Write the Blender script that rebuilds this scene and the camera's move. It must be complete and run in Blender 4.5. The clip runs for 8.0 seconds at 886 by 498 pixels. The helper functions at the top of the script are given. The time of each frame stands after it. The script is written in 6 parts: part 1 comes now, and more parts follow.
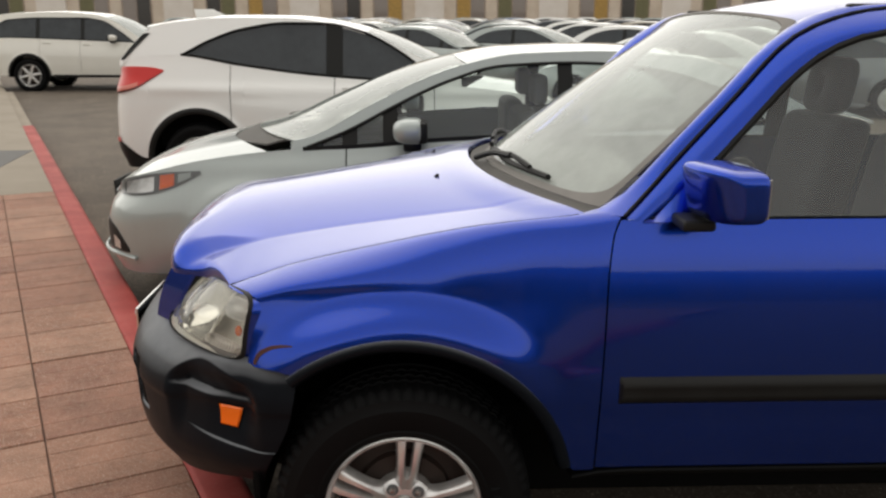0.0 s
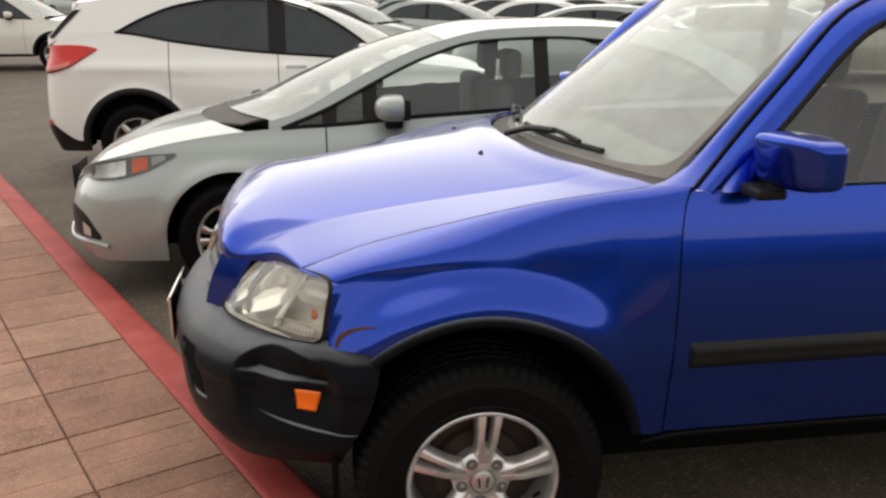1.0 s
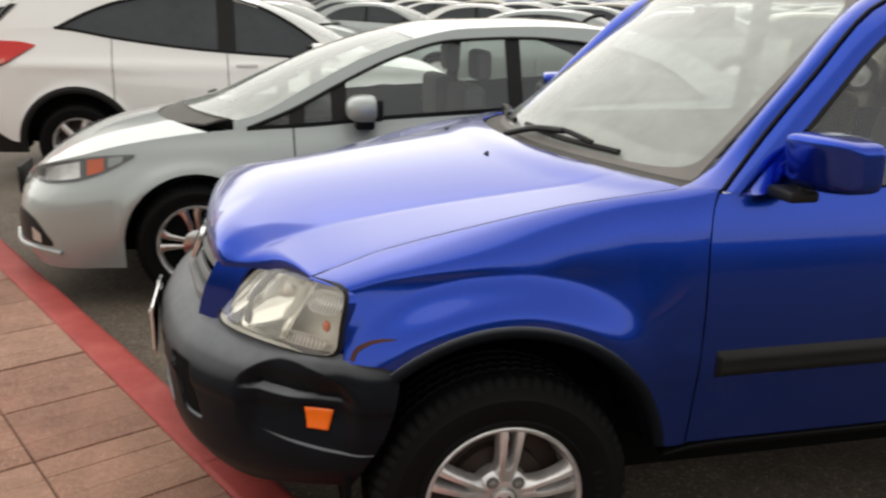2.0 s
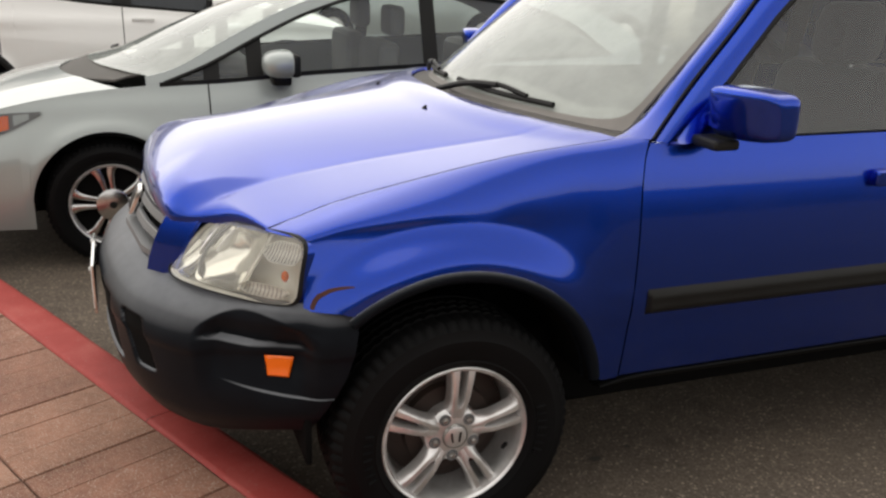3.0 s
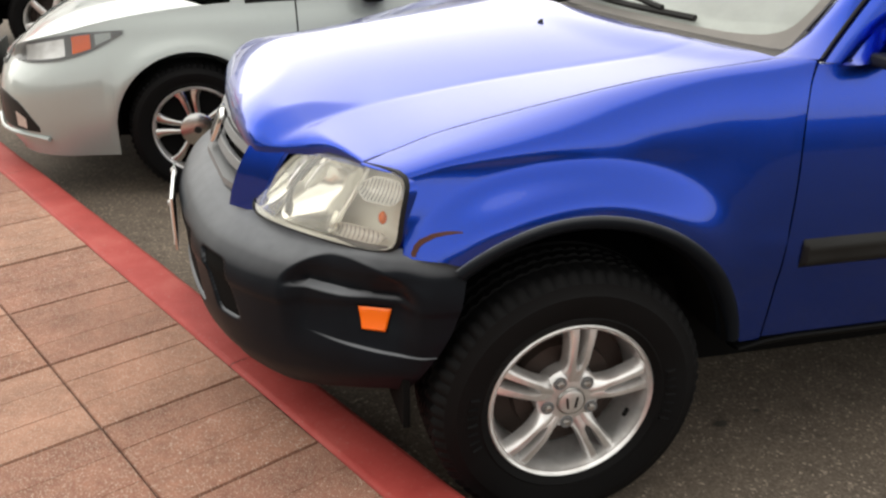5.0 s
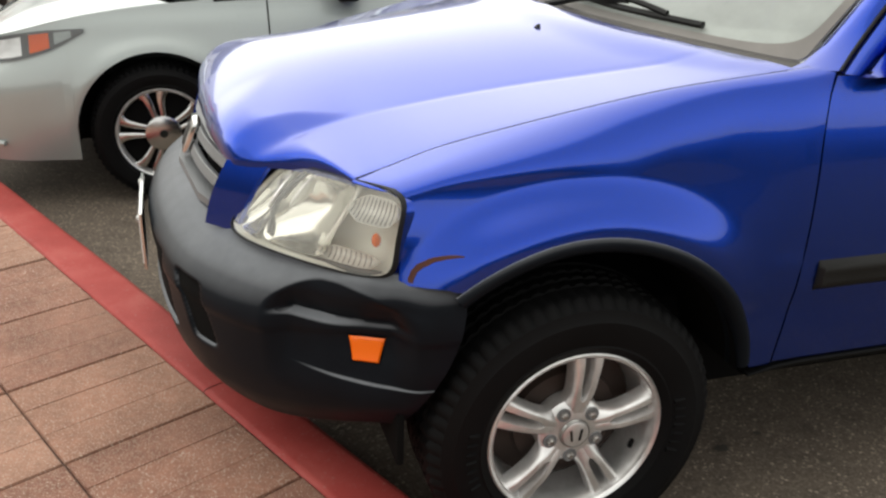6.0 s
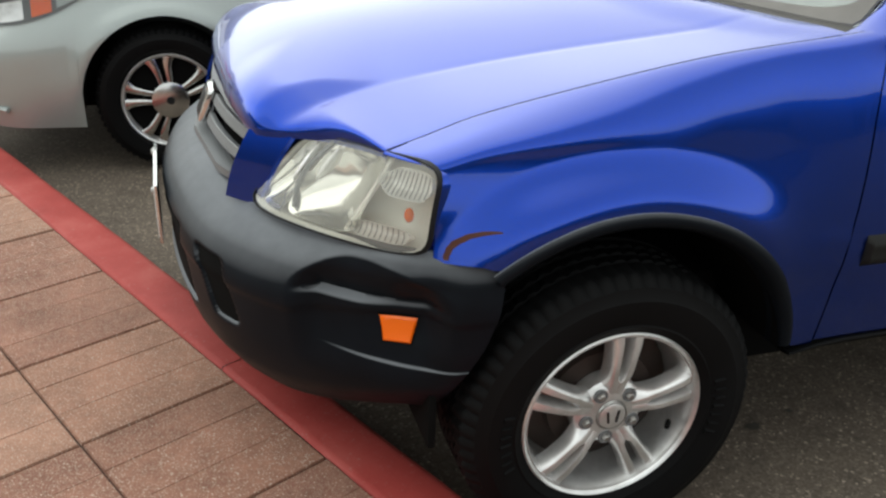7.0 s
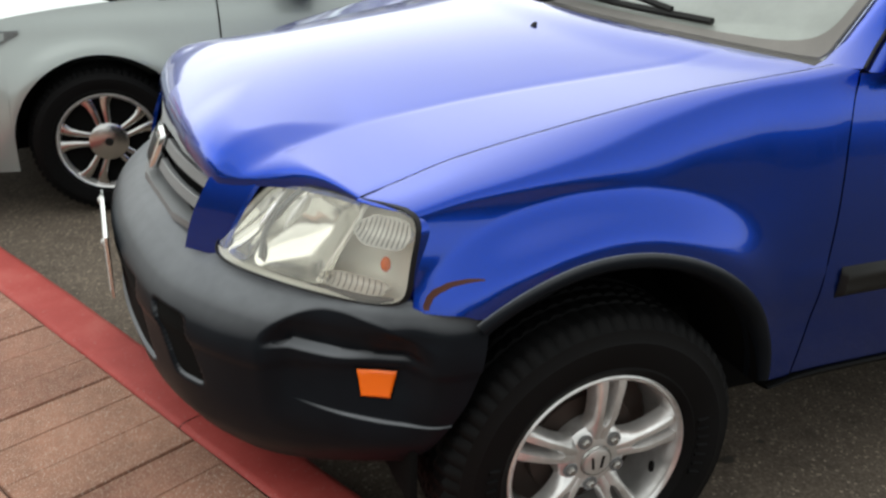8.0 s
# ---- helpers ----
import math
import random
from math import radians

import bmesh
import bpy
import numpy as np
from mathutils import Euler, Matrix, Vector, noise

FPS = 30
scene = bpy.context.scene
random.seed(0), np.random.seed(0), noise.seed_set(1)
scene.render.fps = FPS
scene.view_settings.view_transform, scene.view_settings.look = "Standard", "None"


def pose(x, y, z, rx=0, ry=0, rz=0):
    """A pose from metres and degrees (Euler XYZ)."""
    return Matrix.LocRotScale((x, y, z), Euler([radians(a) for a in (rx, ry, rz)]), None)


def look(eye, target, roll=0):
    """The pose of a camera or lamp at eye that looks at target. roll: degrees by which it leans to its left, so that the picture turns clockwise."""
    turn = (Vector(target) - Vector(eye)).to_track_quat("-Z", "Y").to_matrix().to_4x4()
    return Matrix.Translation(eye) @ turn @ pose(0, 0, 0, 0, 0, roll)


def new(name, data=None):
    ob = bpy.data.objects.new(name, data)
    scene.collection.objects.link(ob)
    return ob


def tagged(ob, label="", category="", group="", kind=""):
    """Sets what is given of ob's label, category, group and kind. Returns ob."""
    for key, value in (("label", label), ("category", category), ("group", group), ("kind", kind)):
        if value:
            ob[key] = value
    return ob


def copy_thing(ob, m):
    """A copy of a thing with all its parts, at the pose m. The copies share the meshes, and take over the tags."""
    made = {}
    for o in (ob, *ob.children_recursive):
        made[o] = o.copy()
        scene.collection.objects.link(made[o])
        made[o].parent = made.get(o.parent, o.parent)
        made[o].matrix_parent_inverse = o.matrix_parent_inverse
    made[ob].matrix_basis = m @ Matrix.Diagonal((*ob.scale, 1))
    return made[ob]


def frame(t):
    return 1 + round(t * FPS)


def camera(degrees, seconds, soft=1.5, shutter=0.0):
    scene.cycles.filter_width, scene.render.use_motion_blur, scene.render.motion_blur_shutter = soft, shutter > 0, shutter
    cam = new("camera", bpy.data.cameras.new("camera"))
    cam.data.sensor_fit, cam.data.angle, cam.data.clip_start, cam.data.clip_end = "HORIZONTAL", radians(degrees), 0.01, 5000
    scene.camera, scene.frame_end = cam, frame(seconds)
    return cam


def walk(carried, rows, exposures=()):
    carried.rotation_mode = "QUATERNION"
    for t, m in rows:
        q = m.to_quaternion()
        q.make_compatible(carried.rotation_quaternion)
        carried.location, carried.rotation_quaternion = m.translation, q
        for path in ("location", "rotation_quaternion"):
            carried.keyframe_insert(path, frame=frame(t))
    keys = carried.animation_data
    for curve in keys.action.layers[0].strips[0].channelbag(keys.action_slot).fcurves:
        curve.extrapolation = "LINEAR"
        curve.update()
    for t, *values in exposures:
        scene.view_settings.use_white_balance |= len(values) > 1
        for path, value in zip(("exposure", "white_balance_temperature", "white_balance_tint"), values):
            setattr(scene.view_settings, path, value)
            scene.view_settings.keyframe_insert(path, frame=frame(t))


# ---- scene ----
cam = camera(54.2, 8.0, soft=2.4, shutter=0.4)
PATH = [
    (0, (0.04, -2.003, 1.554), (0.1, -0.069, 1.05), -0.0),
    (0.5, (-0.191, -2.009, 1.567), (0.001, -0.086, 1.054), -0.9),
    (1, (-0.395, -1.974, 1.56), (-0.116, -0.073, 1.002), -0.2),
    (1.5, (-0.496, -1.83, 1.545), (-0.266, 0.073, 0.974), -1.7),
    (2, (-0.584, -1.81, 1.527), (-0.151, 0.064, 0.979), 0.8),
    (2.2, (-0.627, -1.827, 1.542), (-0.112, 0.019, 0.972), 1.2),
    (3.5, (-0.797, -1.86, 1.513), (-0.119, -0.09, 0.875), 1.8),
    (4, (-0.824, -1.814, 1.498), (-0.189, -0.036, 0.839), 1.6),
    (4.5, (-0.795, -1.686, 1.472), (-0.279, 0.08, 0.688), 1.3),
    (5, (-0.728, -1.561, 1.458), (-0.259, 0.212, 0.66), 0.8),
    (6.3, (-0.767, -1.368, 1.438), (-0.204, 0.372, 0.63), 2.0),
    (6.5, (-0.773, -1.351, 1.43), (-0.231, 0.384, 0.594), 1.8),
    (7, (-0.798, -1.299, 1.428), (-0.253, 0.417, 0.558), 1.9),
    (7.5, (-0.825, -1.266, 1.424), (-0.214, 0.435, 0.567), 2.7),
    (8, (-0.845, -1.203, 1.431), (-0.155, 0.492, 0.623), 1.9),
]
walk(cam, [(t, look(eye, target, roll)) for t, eye, target, roll in PATH],
     [(0.0, 0.58, 6950, 9), (0.5, 0.71, 7000, 9), (1.0, 0.70, 7000, 10), (1.5, 0.66, 7100, 12), (2.0, 0.75, 6900, 9), (2.2, 0.76, 6900, 9), (3.3, 0.78, 6950, 11), (4.0, 0.80, 6950, 11), (4.5, 1.14, 7050, 10), (5.2, 1.23, 6850, 7), (6.5, 0.97, 6680, 5), (7.0, 0.97, 6400, 2), (8.0, 0.95, 6480, 3)])

# ---------------------------------------------------------------- light
world = bpy.data.worlds.new("overcast_sky")
scene.world = world
world.use_nodes = True
wn, wl = world.node_tree.nodes, world.node_tree.links
bg = wn["Background"]
sky = wn.new("ShaderNodeTexSky")
sky.sky_type = "NISHITA"
sky.sun_disc = False
sky.sun_elevation, sky.sun_rotation = radians(57), radians(-15)
sky.air_density, sky.dust_density, sky.ozone_density = 1.0, 0.6, 1.0
grey = wn.new("ShaderNodeHueSaturation")
grey.inputs["Saturation"].default_value = 0.06
wl.new(sky.outputs[0], grey.inputs["Color"])
# an overcast sky is brighter overhead than at the horizon
where = wn.new("ShaderNodeTexCoord")
split = wn.new("ShaderNodeSeparateXYZ")
wl.new(where.outputs["Generated"], split.inputs[0])
lift = wn.new("ShaderNodeMapRange")
lift.inputs["From Min"].default_value, lift.inputs["From Max"].default_value = 0.0, 1.0
lift.inputs["To Min"].default_value, lift.inputs["To Max"].default_value = 1.25, 1.45
wl.new(split.outputs["Z"], lift.inputs["Value"])
tone = wn.new("ShaderNodeMix")
tone.data_type, tone.blend_type = "RGBA", "MULTIPLY"
tone.inputs[0].default_value = 1.0
wl.new(grey.outputs[0], tone.inputs[6])
wl.new(lift.outputs[0], tone.inputs[7])
cloud = wn.new("ShaderNodeMix")
cloud.data_type = "RGBA"
cloud.inputs[0].default_value = 0.62
dome = wn.new("ShaderNodeMapRange")
dome.inputs["From Min"].default_value, dome.inputs["From Max"].default_value = 0.0, 1.0
dome.inputs["To Min"].default_value, dome.inputs["To Max"].default_value = 2.45, 2.65
wl.new(split.outputs["Z"], dome.inputs["Value"])
wl.new(dome.outputs[0], cloud.inputs[7])
wl.new(tone.outputs[2], cloud.inputs[6])
wl.new(cloud.outputs[2], bg.inputs[0])
bg.inputs[1].default_value = 0.154
sun_data = bpy.data.lights.new("sun", "SUN")
sun_data.energy, sun_data.angle, sun_data.color = 0.95, radians(140), (1.0, 0.98, 0.95)
sun = new("sun", sun_data)
sun.matrix_world = look((-2, 7.5, 12), (0, 0, 0))


# ---------------------------------------------------------------- materials
def mat(name, colour=(0.5, 0.5, 0.5), rough=0.5, metal=0.0, **more):
    m = bpy.data.materials.new(name)
    m.use_nodes = True
    b = m.node_tree.nodes["Principled BSDF"]
    b.inputs["Base Color"].default_value = (*colour, 1)
    b.inputs["Roughness"].default_value = rough
    b.inputs["Metallic"].default_value = metal
    for key, value in more.items():
        b.inputs[key.replace("_", " ")].default_value = value
    return m


def add(m, kind, **values):
    n = m.node_tree.nodes.new(kind)
    for key, value in values.items():
        n.inputs[key.replace("_", " ")].default_value = value
    return n


def noise_of(m, scale, detail=4.0, rough=0.6, stretch=(1, 1, 1), world_space=False):
    co = add(m, "ShaderNodeTexCoord")
    mp = add(m, "ShaderNodeMapping")
    mp.inputs["Scale"].default_value = stretch
    n = add(m, "ShaderNodeTexNoise", Scale=scale, Detail=detail, Roughness=rough)
    link = m.node_tree.links.new
    if world_space:
        geo = add(m, "ShaderNodeNewGeometry")
        link(geo.outputs["Position"], mp.inputs["Vector"])
    else:
        link(co.outputs["Object"], mp.inputs["Vector"])
    link(mp.outputs[0], n.inputs["Vector"])
    return n.outputs["Fac"]


def ramp(m, fac, stops):
    r = m.node_tree.nodes.new("ShaderNodeValToRGB")
    el = r.color_ramp.elements
    while len(el) < len(stops):
        el.new(0.5)
    for e, (p, c) in zip(el, stops):
        e.position, e.color = p, (*c, 1)
    m.node_tree.links.new(fac, r.inputs[0])
    return r.outputs[0]


def mix(m, fac, a, b, mode="MIX"):
    n = m.node_tree.nodes.new("ShaderNodeMix")
    n.data_type, n.blend_type = "RGBA", mode
    link = m.node_tree.links.new
    for sock, value in ((n.inputs[0], fac), (n.inputs[6], a), (n.inputs[7], b)):
        if isinstance(value, bpy.types.NodeSocket):
            link(value, sock)
        elif isinstance(value, (int, float)):
            sock.default_value = value
        else:
            sock.default_value = (*value, 1)
    return n.outputs[2]


def principled(m):
    return m.node_tree.nodes["Principled BSDF"]


def base(m, socket, to="Base Color"):
    m.node_tree.links.new(socket, principled(m).inputs[to])


def bump(m, height, strength, distance=0.01):
    b = add(m, "ShaderNodeBump", Strength=strength, Distance=distance)
    m.node_tree.links.new(height, b.inputs["Height"])
    m.node_tree.links.new(b.outputs[0], principled(m).inputs["Normal"])


def paint(name, colour, metal=0.35, rough=0.38, flake=0.12, dust=0.06):
    """Car paint under clear coat, with fine flake and a thin film of dust."""
    m = mat(name, colour, rough, metal, Coat_Weight=1.0, Coat_Roughness=0.04, Coat_IOR=1.55)
    flakes = noise_of(m, 900, 2, 0.5)
    film = noise_of(m, 3.5, 5, 0.6)
    lo, hi = [c * (1 - flake) for c in colour], [min(1, c * (1 + flake)) for c in colour]
    c1 = ramp(m, flakes, [(0.3, lo), (0.7, hi)])
    dirt = ramp(m, film, [(0.45, (0, 0, 0)), (0.8, (dust, dust, dust))])
    base(m, mix(m, dirt, c1, (0.32, 0.29, 0.26)))
    cr = ramp(m, film, [(0.35, (0.03,) * 3), (0.8, (0.10,) * 3)])
    base(m, cr, "Coat Roughness")
    return m


def plastic(name, colour, rough, grain=0.15, scale=350):
    m = mat(name, colour, rough)
    fine, wide = noise_of(m, scale, 3), noise_of(m, 6, 5)
    c = ramp(m, wide, [(0.3, [v * 0.85 for v in colour]), (0.75, [v * 1.25 for v in colour])])
    base(m, c)
    base(m, ramp(m, wide, [(0.3, (rough * 0.85,) * 3), (0.7, (min(1, rough * 1.2),) * 3)]), "Roughness")
    bump(m, fine, grain, 0.001)
    return m


def glass(name, tint, film=0.06, gloss=1.0, film_colour=(0.55, 0.58, 0.54)):
    """A pane seen through: clear, glossy by angle, with a film of dust and painted sky sheen."""
    m = bpy.data.materials.new(name)
    m.use_nodes = True
    nt = m.node_tree
    nt.nodes.remove(nt.nodes["Principled BSDF"])
    out = nt.nodes["Material Output"]
    clear = nt.nodes.new("ShaderNodeBsdfTransparent")
    clear.inputs[0].default_value = (*tint, 1)
    dull = nt.nodes.new("ShaderNodeBsdfDiffuse")
    dull.inputs[0].default_value = (*film_colour, 1)
    shine = nt.nodes.new("ShaderNodeBsdfGlossy")
    shine.inputs["Roughness"].default_value = 0.02
    fres = nt.nodes.new("ShaderNodeFresnel")
    fres.inputs[0].default_value = 1.0 + 0.5 * gloss
    veil = nt.nodes.new("ShaderNodeMixShader")
    n = noise_of(m, 5, 5)
    f = ramp(m, n, [(0.3, (film * 0.82,) * 3), (0.75, (film * 1.18,) * 3)])
    nt.links.new(f, veil.inputs[0])
    nt.links.new(clear.outputs[0], veil.inputs[1])
    nt.links.new(dull.outputs[0], veil.inputs[2])
    top = nt.nodes.new("ShaderNodeMixShader")
    nt.links.new(fres.outputs[0], top.inputs[0])
    nt.links.new(veil.outputs[0], top.inputs[1])
    nt.links.new(shine.outputs[0], top.inputs[2])
    nt.links.new(top.outputs[0], out.inputs[0])
    return m


M = {}
M["blue"] = paint("blue_car_paint", (0.0040, 0.048, 0.42), metal=1.0, rough=0.25, dust=0.010)
principled(M["blue"]).inputs["Coat IOR"].default_value = 1.52
principled(M["blue"]).inputs["Coat Weight"].default_value = 0.78
# sky sheen on level panels is painted in as a paler, less metallic tone
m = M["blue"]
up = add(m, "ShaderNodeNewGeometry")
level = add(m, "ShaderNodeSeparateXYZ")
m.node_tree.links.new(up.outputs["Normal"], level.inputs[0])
sky_pale = ramp(m, level.outputs["Z"], [(0.55, (0, 0, 0)), (0.97, (0.26, 0.26, 0.26))])
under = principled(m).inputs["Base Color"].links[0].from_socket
base(m, mix(m, sky_pale, under, (0.48, 0.46, 0.57)))
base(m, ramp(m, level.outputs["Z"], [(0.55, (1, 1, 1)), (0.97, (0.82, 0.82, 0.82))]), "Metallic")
M["silver"] = paint("pale_silver_car_paint", (0.38, 0.42, 0.41), metal=0.4, rough=0.42)
M["white"] = paint("white_car_paint", (0.86, 0.86, 0.84), metal=0.0, rough=0.4, flake=0.02, dust=0.03)
M["cream"] = paint("ivory_car_paint", (0.74, 0.72, 0.66), metal=0.0, rough=0.4, flake=0.02)
M["grey"] = paint("grey_car_paint", (0.20, 0.21, 0.22), metal=0.5)
M["beige"] = paint("beige_car_paint", (0.42, 0.38, 0.32), metal=0.4)
M["palebl"] = paint("pale_blue_car_paint", (0.28, 0.36, 0.52), metal=0.4)
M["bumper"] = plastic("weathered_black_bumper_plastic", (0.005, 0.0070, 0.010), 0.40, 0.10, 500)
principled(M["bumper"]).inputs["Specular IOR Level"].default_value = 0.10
# fading, and sky sheen painted in as grey, where the plastic lies level
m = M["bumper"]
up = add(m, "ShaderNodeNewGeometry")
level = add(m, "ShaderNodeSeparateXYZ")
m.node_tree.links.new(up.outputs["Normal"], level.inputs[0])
top_grey = mix(m, 1.0, ramp(m, level.outputs["Z"], [(0.38, (0, 0, 0)), (0.82, (0.9, 0.9, 0.9))]), ramp(m, noise_of(m, 25, 5), [(0.3, (0.85, 0.85, 0.85)), (0.7, (1.0, 1.0, 1.0))]), "MULTIPLY")
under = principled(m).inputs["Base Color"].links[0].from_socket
base(m, mix(m, top_grey, under, (0.19, 0.20, 0.215)))
M["trim"] = plastic("black_rubber_trim", (0.010, 0.010, 0.0095), 0.5)
principled(M["trim"]).inputs["Specular IOR Level"].default_value = 0.25
M["dark"] = mat("underbody_black", (0.004, 0.004, 0.004), 0.95, 0.0, Specular_IOR_Level=0.1)
M["seal"] = plastic("dusty_windscreen_seal", (0.19, 0.178, 0.165), 0.7)
M["cowl"] = plastic("sun_faded_cowl_plastic", (0.095, 0.09, 0.082), 0.7)
M["grille"] = plastic("grey_grille_plastic", (0.15, 0.155, 0.16), 0.45)
M["chrome"] = mat("worn_chrome", (0.75, 0.75, 0.74), 0.12, 1.0)
M["steel"] = mat("zinc_bolt", (0.45, 0.44, 0.42), 0.35, 1.0)
M["alloy"] = mat("silver_wheel_lacquer", (0.6, 0.6, 0.6), 0.32, 0.74, Coat_Weight=0.3, Coat_Roughness=0.15)
dirt = noise_of(M["alloy"], 14, 6)
base(M["alloy"], ramp(M["alloy"], dirt, [(0.35, (0.60, 0.59, 0.575)), (0.62, (0.83, 0.825, 0.82))]))
M["machined"] = mat("machined_wheel_face", (0.62, 0.61, 0.60), 0.22, 1.0)
M["disc"] = mat("rusty_brake_disc", (0.040, 0.027, 0.022), 0.7, 0.3)
M["rubber"] = plastic("tyre_rubber", (0.0040, 0.0040, 0.0043), 0.60, 0.3, 200)
principled(M["rubber"]).inputs["Specular IOR Level"].default_value = 0.11
M["amber"] = mat("amber_reflector", (0.90, 0.15, 0.002), 0.25, Coat_Weight=0.15)
M["red"] = mat("red_lamp_lens", (0.60, 0.016, 0.012), 0.3, Coat_Weight=0.25)
M["lens"] = glass("hazed_headlamp_lens", (0.99, 0.98, 0.94), 0.12, 0.9, (0.82, 0.80, 0.72))
M["clear"] = glass("clear_lamp_lens", (0.97, 0.97, 0.97), 0.05, 0.9)
M["bowl"] = mat("dulled_lamp_reflector", (0.88, 0.87, 0.82), 0.14, 0.9)
# white lacquer for the sky reflections in the lamp bowls
M["glint"] = mat("white_sky_oval", (0.95, 0.95, 0.94), 0.25)
M["ribs"] = mat("ribbed_lamp_mirror", (0.95, 0.94, 0.91), 0.22, 0.3)
M["lampbody"] = mat("lamp_housing", (0.92, 0.91, 0.85), 0.35, 0.0)
# this film holds dust and the sky's milky reflection as diffuse colour
M["ws"] = glass("dust_and_sky_windscreen", (0.93, 0.98, 0.94), 0.37, 1.0, (0.82, 0.88, 0.83))
M["win"] = glass("side_window", (0.92, 0.97, 0.95), 0.115, 1.0, (0.55, 0.58, 0.60))
# pale film painted in for sky reflections on dark glass
M["tint"] = glass("tinted_window", (0.05, 0.055, 0.06), 0.11, 1.0, (0.40, 0.45, 0.50))
M["seat"] = plastic("charcoal_seat_cloth", (0.030, 0.031, 0.034), 0.9, 0.03, 60)
M["dash"] = plastic("grey_dashboard", (0.16, 0.16, 0.15), 0.75)
M["sillblack"] = mat("black_sill_plastic", (0.003, 0.003, 0.003), 0.6, 0.0, Specular_IOR_Level=0.12)
M["pinklens"] = mat("pale_lamp_strip", (0.60, 0.16, 0.12), 0.3, Coat_Weight=0.3)
M["plate"] = mat("number_plate_white", (0.75, 0.75, 0.74), 0.4)
M["oil"] = plastic("dried_oil", (0.035, 0.029, 0.023), 0.7, 0.5, 200)
M["rust"] = plastic("rust_and_primer", (0.070, 0.026, 0.016), 0.85, 0.6, 120)

# ground
m = M["asphalt"] = mat("worn_brown_grey_asphalt", (0.1, 0.09, 0.08), 0.85)
geo = add(m, "ShaderNodeNewGeometry")
stones = add(m, "ShaderNodeTexVoronoi", Scale=150.0)
m.node_tree.links.new(geo.outputs["Position"], stones.inputs["Vector"])
shade = add(m, "ShaderNodeSeparateColor")
m.node_tree.links.new(stones.outputs["Color"], shade.inputs[0])
g1 = noise_of(m, 420, 2, 0.6, world_space=True)
g2 = noise_of(m, 1.3, 6, 0.65, world_space=True)
g3 = noise_of(m, 9.0, 5, 0.7, world_space=True)
c = ramp(m, shade.outputs[0], [(0.0, (0.080, 0.064, 0.050)), (0.60, (0.122, 0.099, 0.078)), (0.93, (0.160, 0.131, 0.104)), (1.0, (0.35, 0.29, 0.24))])
c = mix(m, 1.0, c, ramp(m, g1, [(0.3, (0.65, 0.64, 0.63)), (0.7, (1.25, 1.24, 1.22))]), "MULTIPLY")
c = mix(m, 1.0, c, ramp(m, g3, [(0.25, (0.55, 0.54, 0.53)), (0.45, (1.0, 1.0, 1.0)), (0.8, (1.12, 1.10, 1.08))]), "MULTIPLY")
base(m, mix(m, 1.0, c, ramp(m, g2, [(0.3, (0.74, 0.72, 0.70)), (0.7, (1.14, 1.12, 1.09))]), "MULTIPLY"))
bump(m, stones.outputs["Distance"], 0.35, 0.003)
m = M["kerb"] = mat("faded_red_kerb_paint", (0.40, 0.10, 0.085), 0.62, 0.0, Specular_IOR_Level=0.25)
k1, k2 = noise_of(m, 90, 5, world_space=True), noise_of(m, 3.0, 6, world_space=True)
c = ramp(m, k2, [(0.28, (0.25, 0.030, 0.026)), (0.55, (0.36, 0.056, 0.048)), (0.8, (0.46, 0.12, 0.10))])
base(m, mix(m, ramp(m, k1, [(0.60, (0, 0, 0)), (0.74, (0.5, 0.5, 0.5))]), c, (0.36, 0.22, 0.18)))
bump(m, k1, 0.25, 0.003)
m = M["paver"] = mat("salmon_concrete_paver", (0.36, 0.19, 0.13), 0.85)
p1, p2, p3 = noise_of(m, 240, 2, 0.6, world_space=True), noise_of(m, 5, 6, 0.65, world_space=True), noise_of(m, 40, 5, 0.7, (1, 1, 1), True)
oi = add(m, "ShaderNodeObjectInfo")
tone = ramp(m, oi.outputs["Random"], [(0.0, (0.245, 0.115, 0.080)), (0.5, (0.295, 0.146, 0.098)), (1.0, (0.335, 0.186, 0.130))])
c = mix(m, 1.0, tone, ramp(m, p2, [(0.3, (0.70, 0.68, 0.66)), (0.7, (1.18, 1.16, 1.14))]), "MULTIPLY")
c = mix(m, 1.0, c, ramp(m, p3, [(0.3, (0.86, 0.85, 0.84)), (0.7, (1.10, 1.10, 1.10))]), "MULTIPLY")
base(m, mix(m, ramp(m, p1, [(0.58, (0, 0, 0)), (0.66, (0.9, 0.9, 0.9))]), c, (0.58, 0.47, 0.38)))
bump(m, p1, 0.35, 0.003)
M["bed"] = plastic("dark_joint_sand", (0.10, 0.060, 0.045), 0.95, 0.5, 150)
m = M["concrete"] = mat("plain_tan_concrete", (0.36, 0.31, 0.25), 0.85)
q1, q2 = noise_of(m, 200, 3, world_space=True), noise_of(m, 1.5, 6, world_space=True)
base(m, mix(m, 1.0, ramp(m, q2, [(0.3, (0.25, 0.212, 0.165)), (0.7, (0.31, 0.265, 0.21))]), ramp(m, q1, [(0.3, (0.85,) * 3), (0.7, (1.1,) * 3)]), "MULTIPLY"))
M["ramp"] = plastic("dark_grey_wedge", (0.13, 0.125, 0.12), 0.9, 0.5, 90)
m = M["stucco"] = mat("tan_stucco", (0.42, 0.34, 0.25), 0.9)
base(m, ramp(m, noise_of(m, 1.2, 6, world_space=True), [(0.3, (0.60, 0.50, 0.40)), (0.7, (0.70, 0.60, 0.50))]))
m = M["stucco2"] = mat("pale_stucco", (0.6, 0.55, 0.47), 0.9)
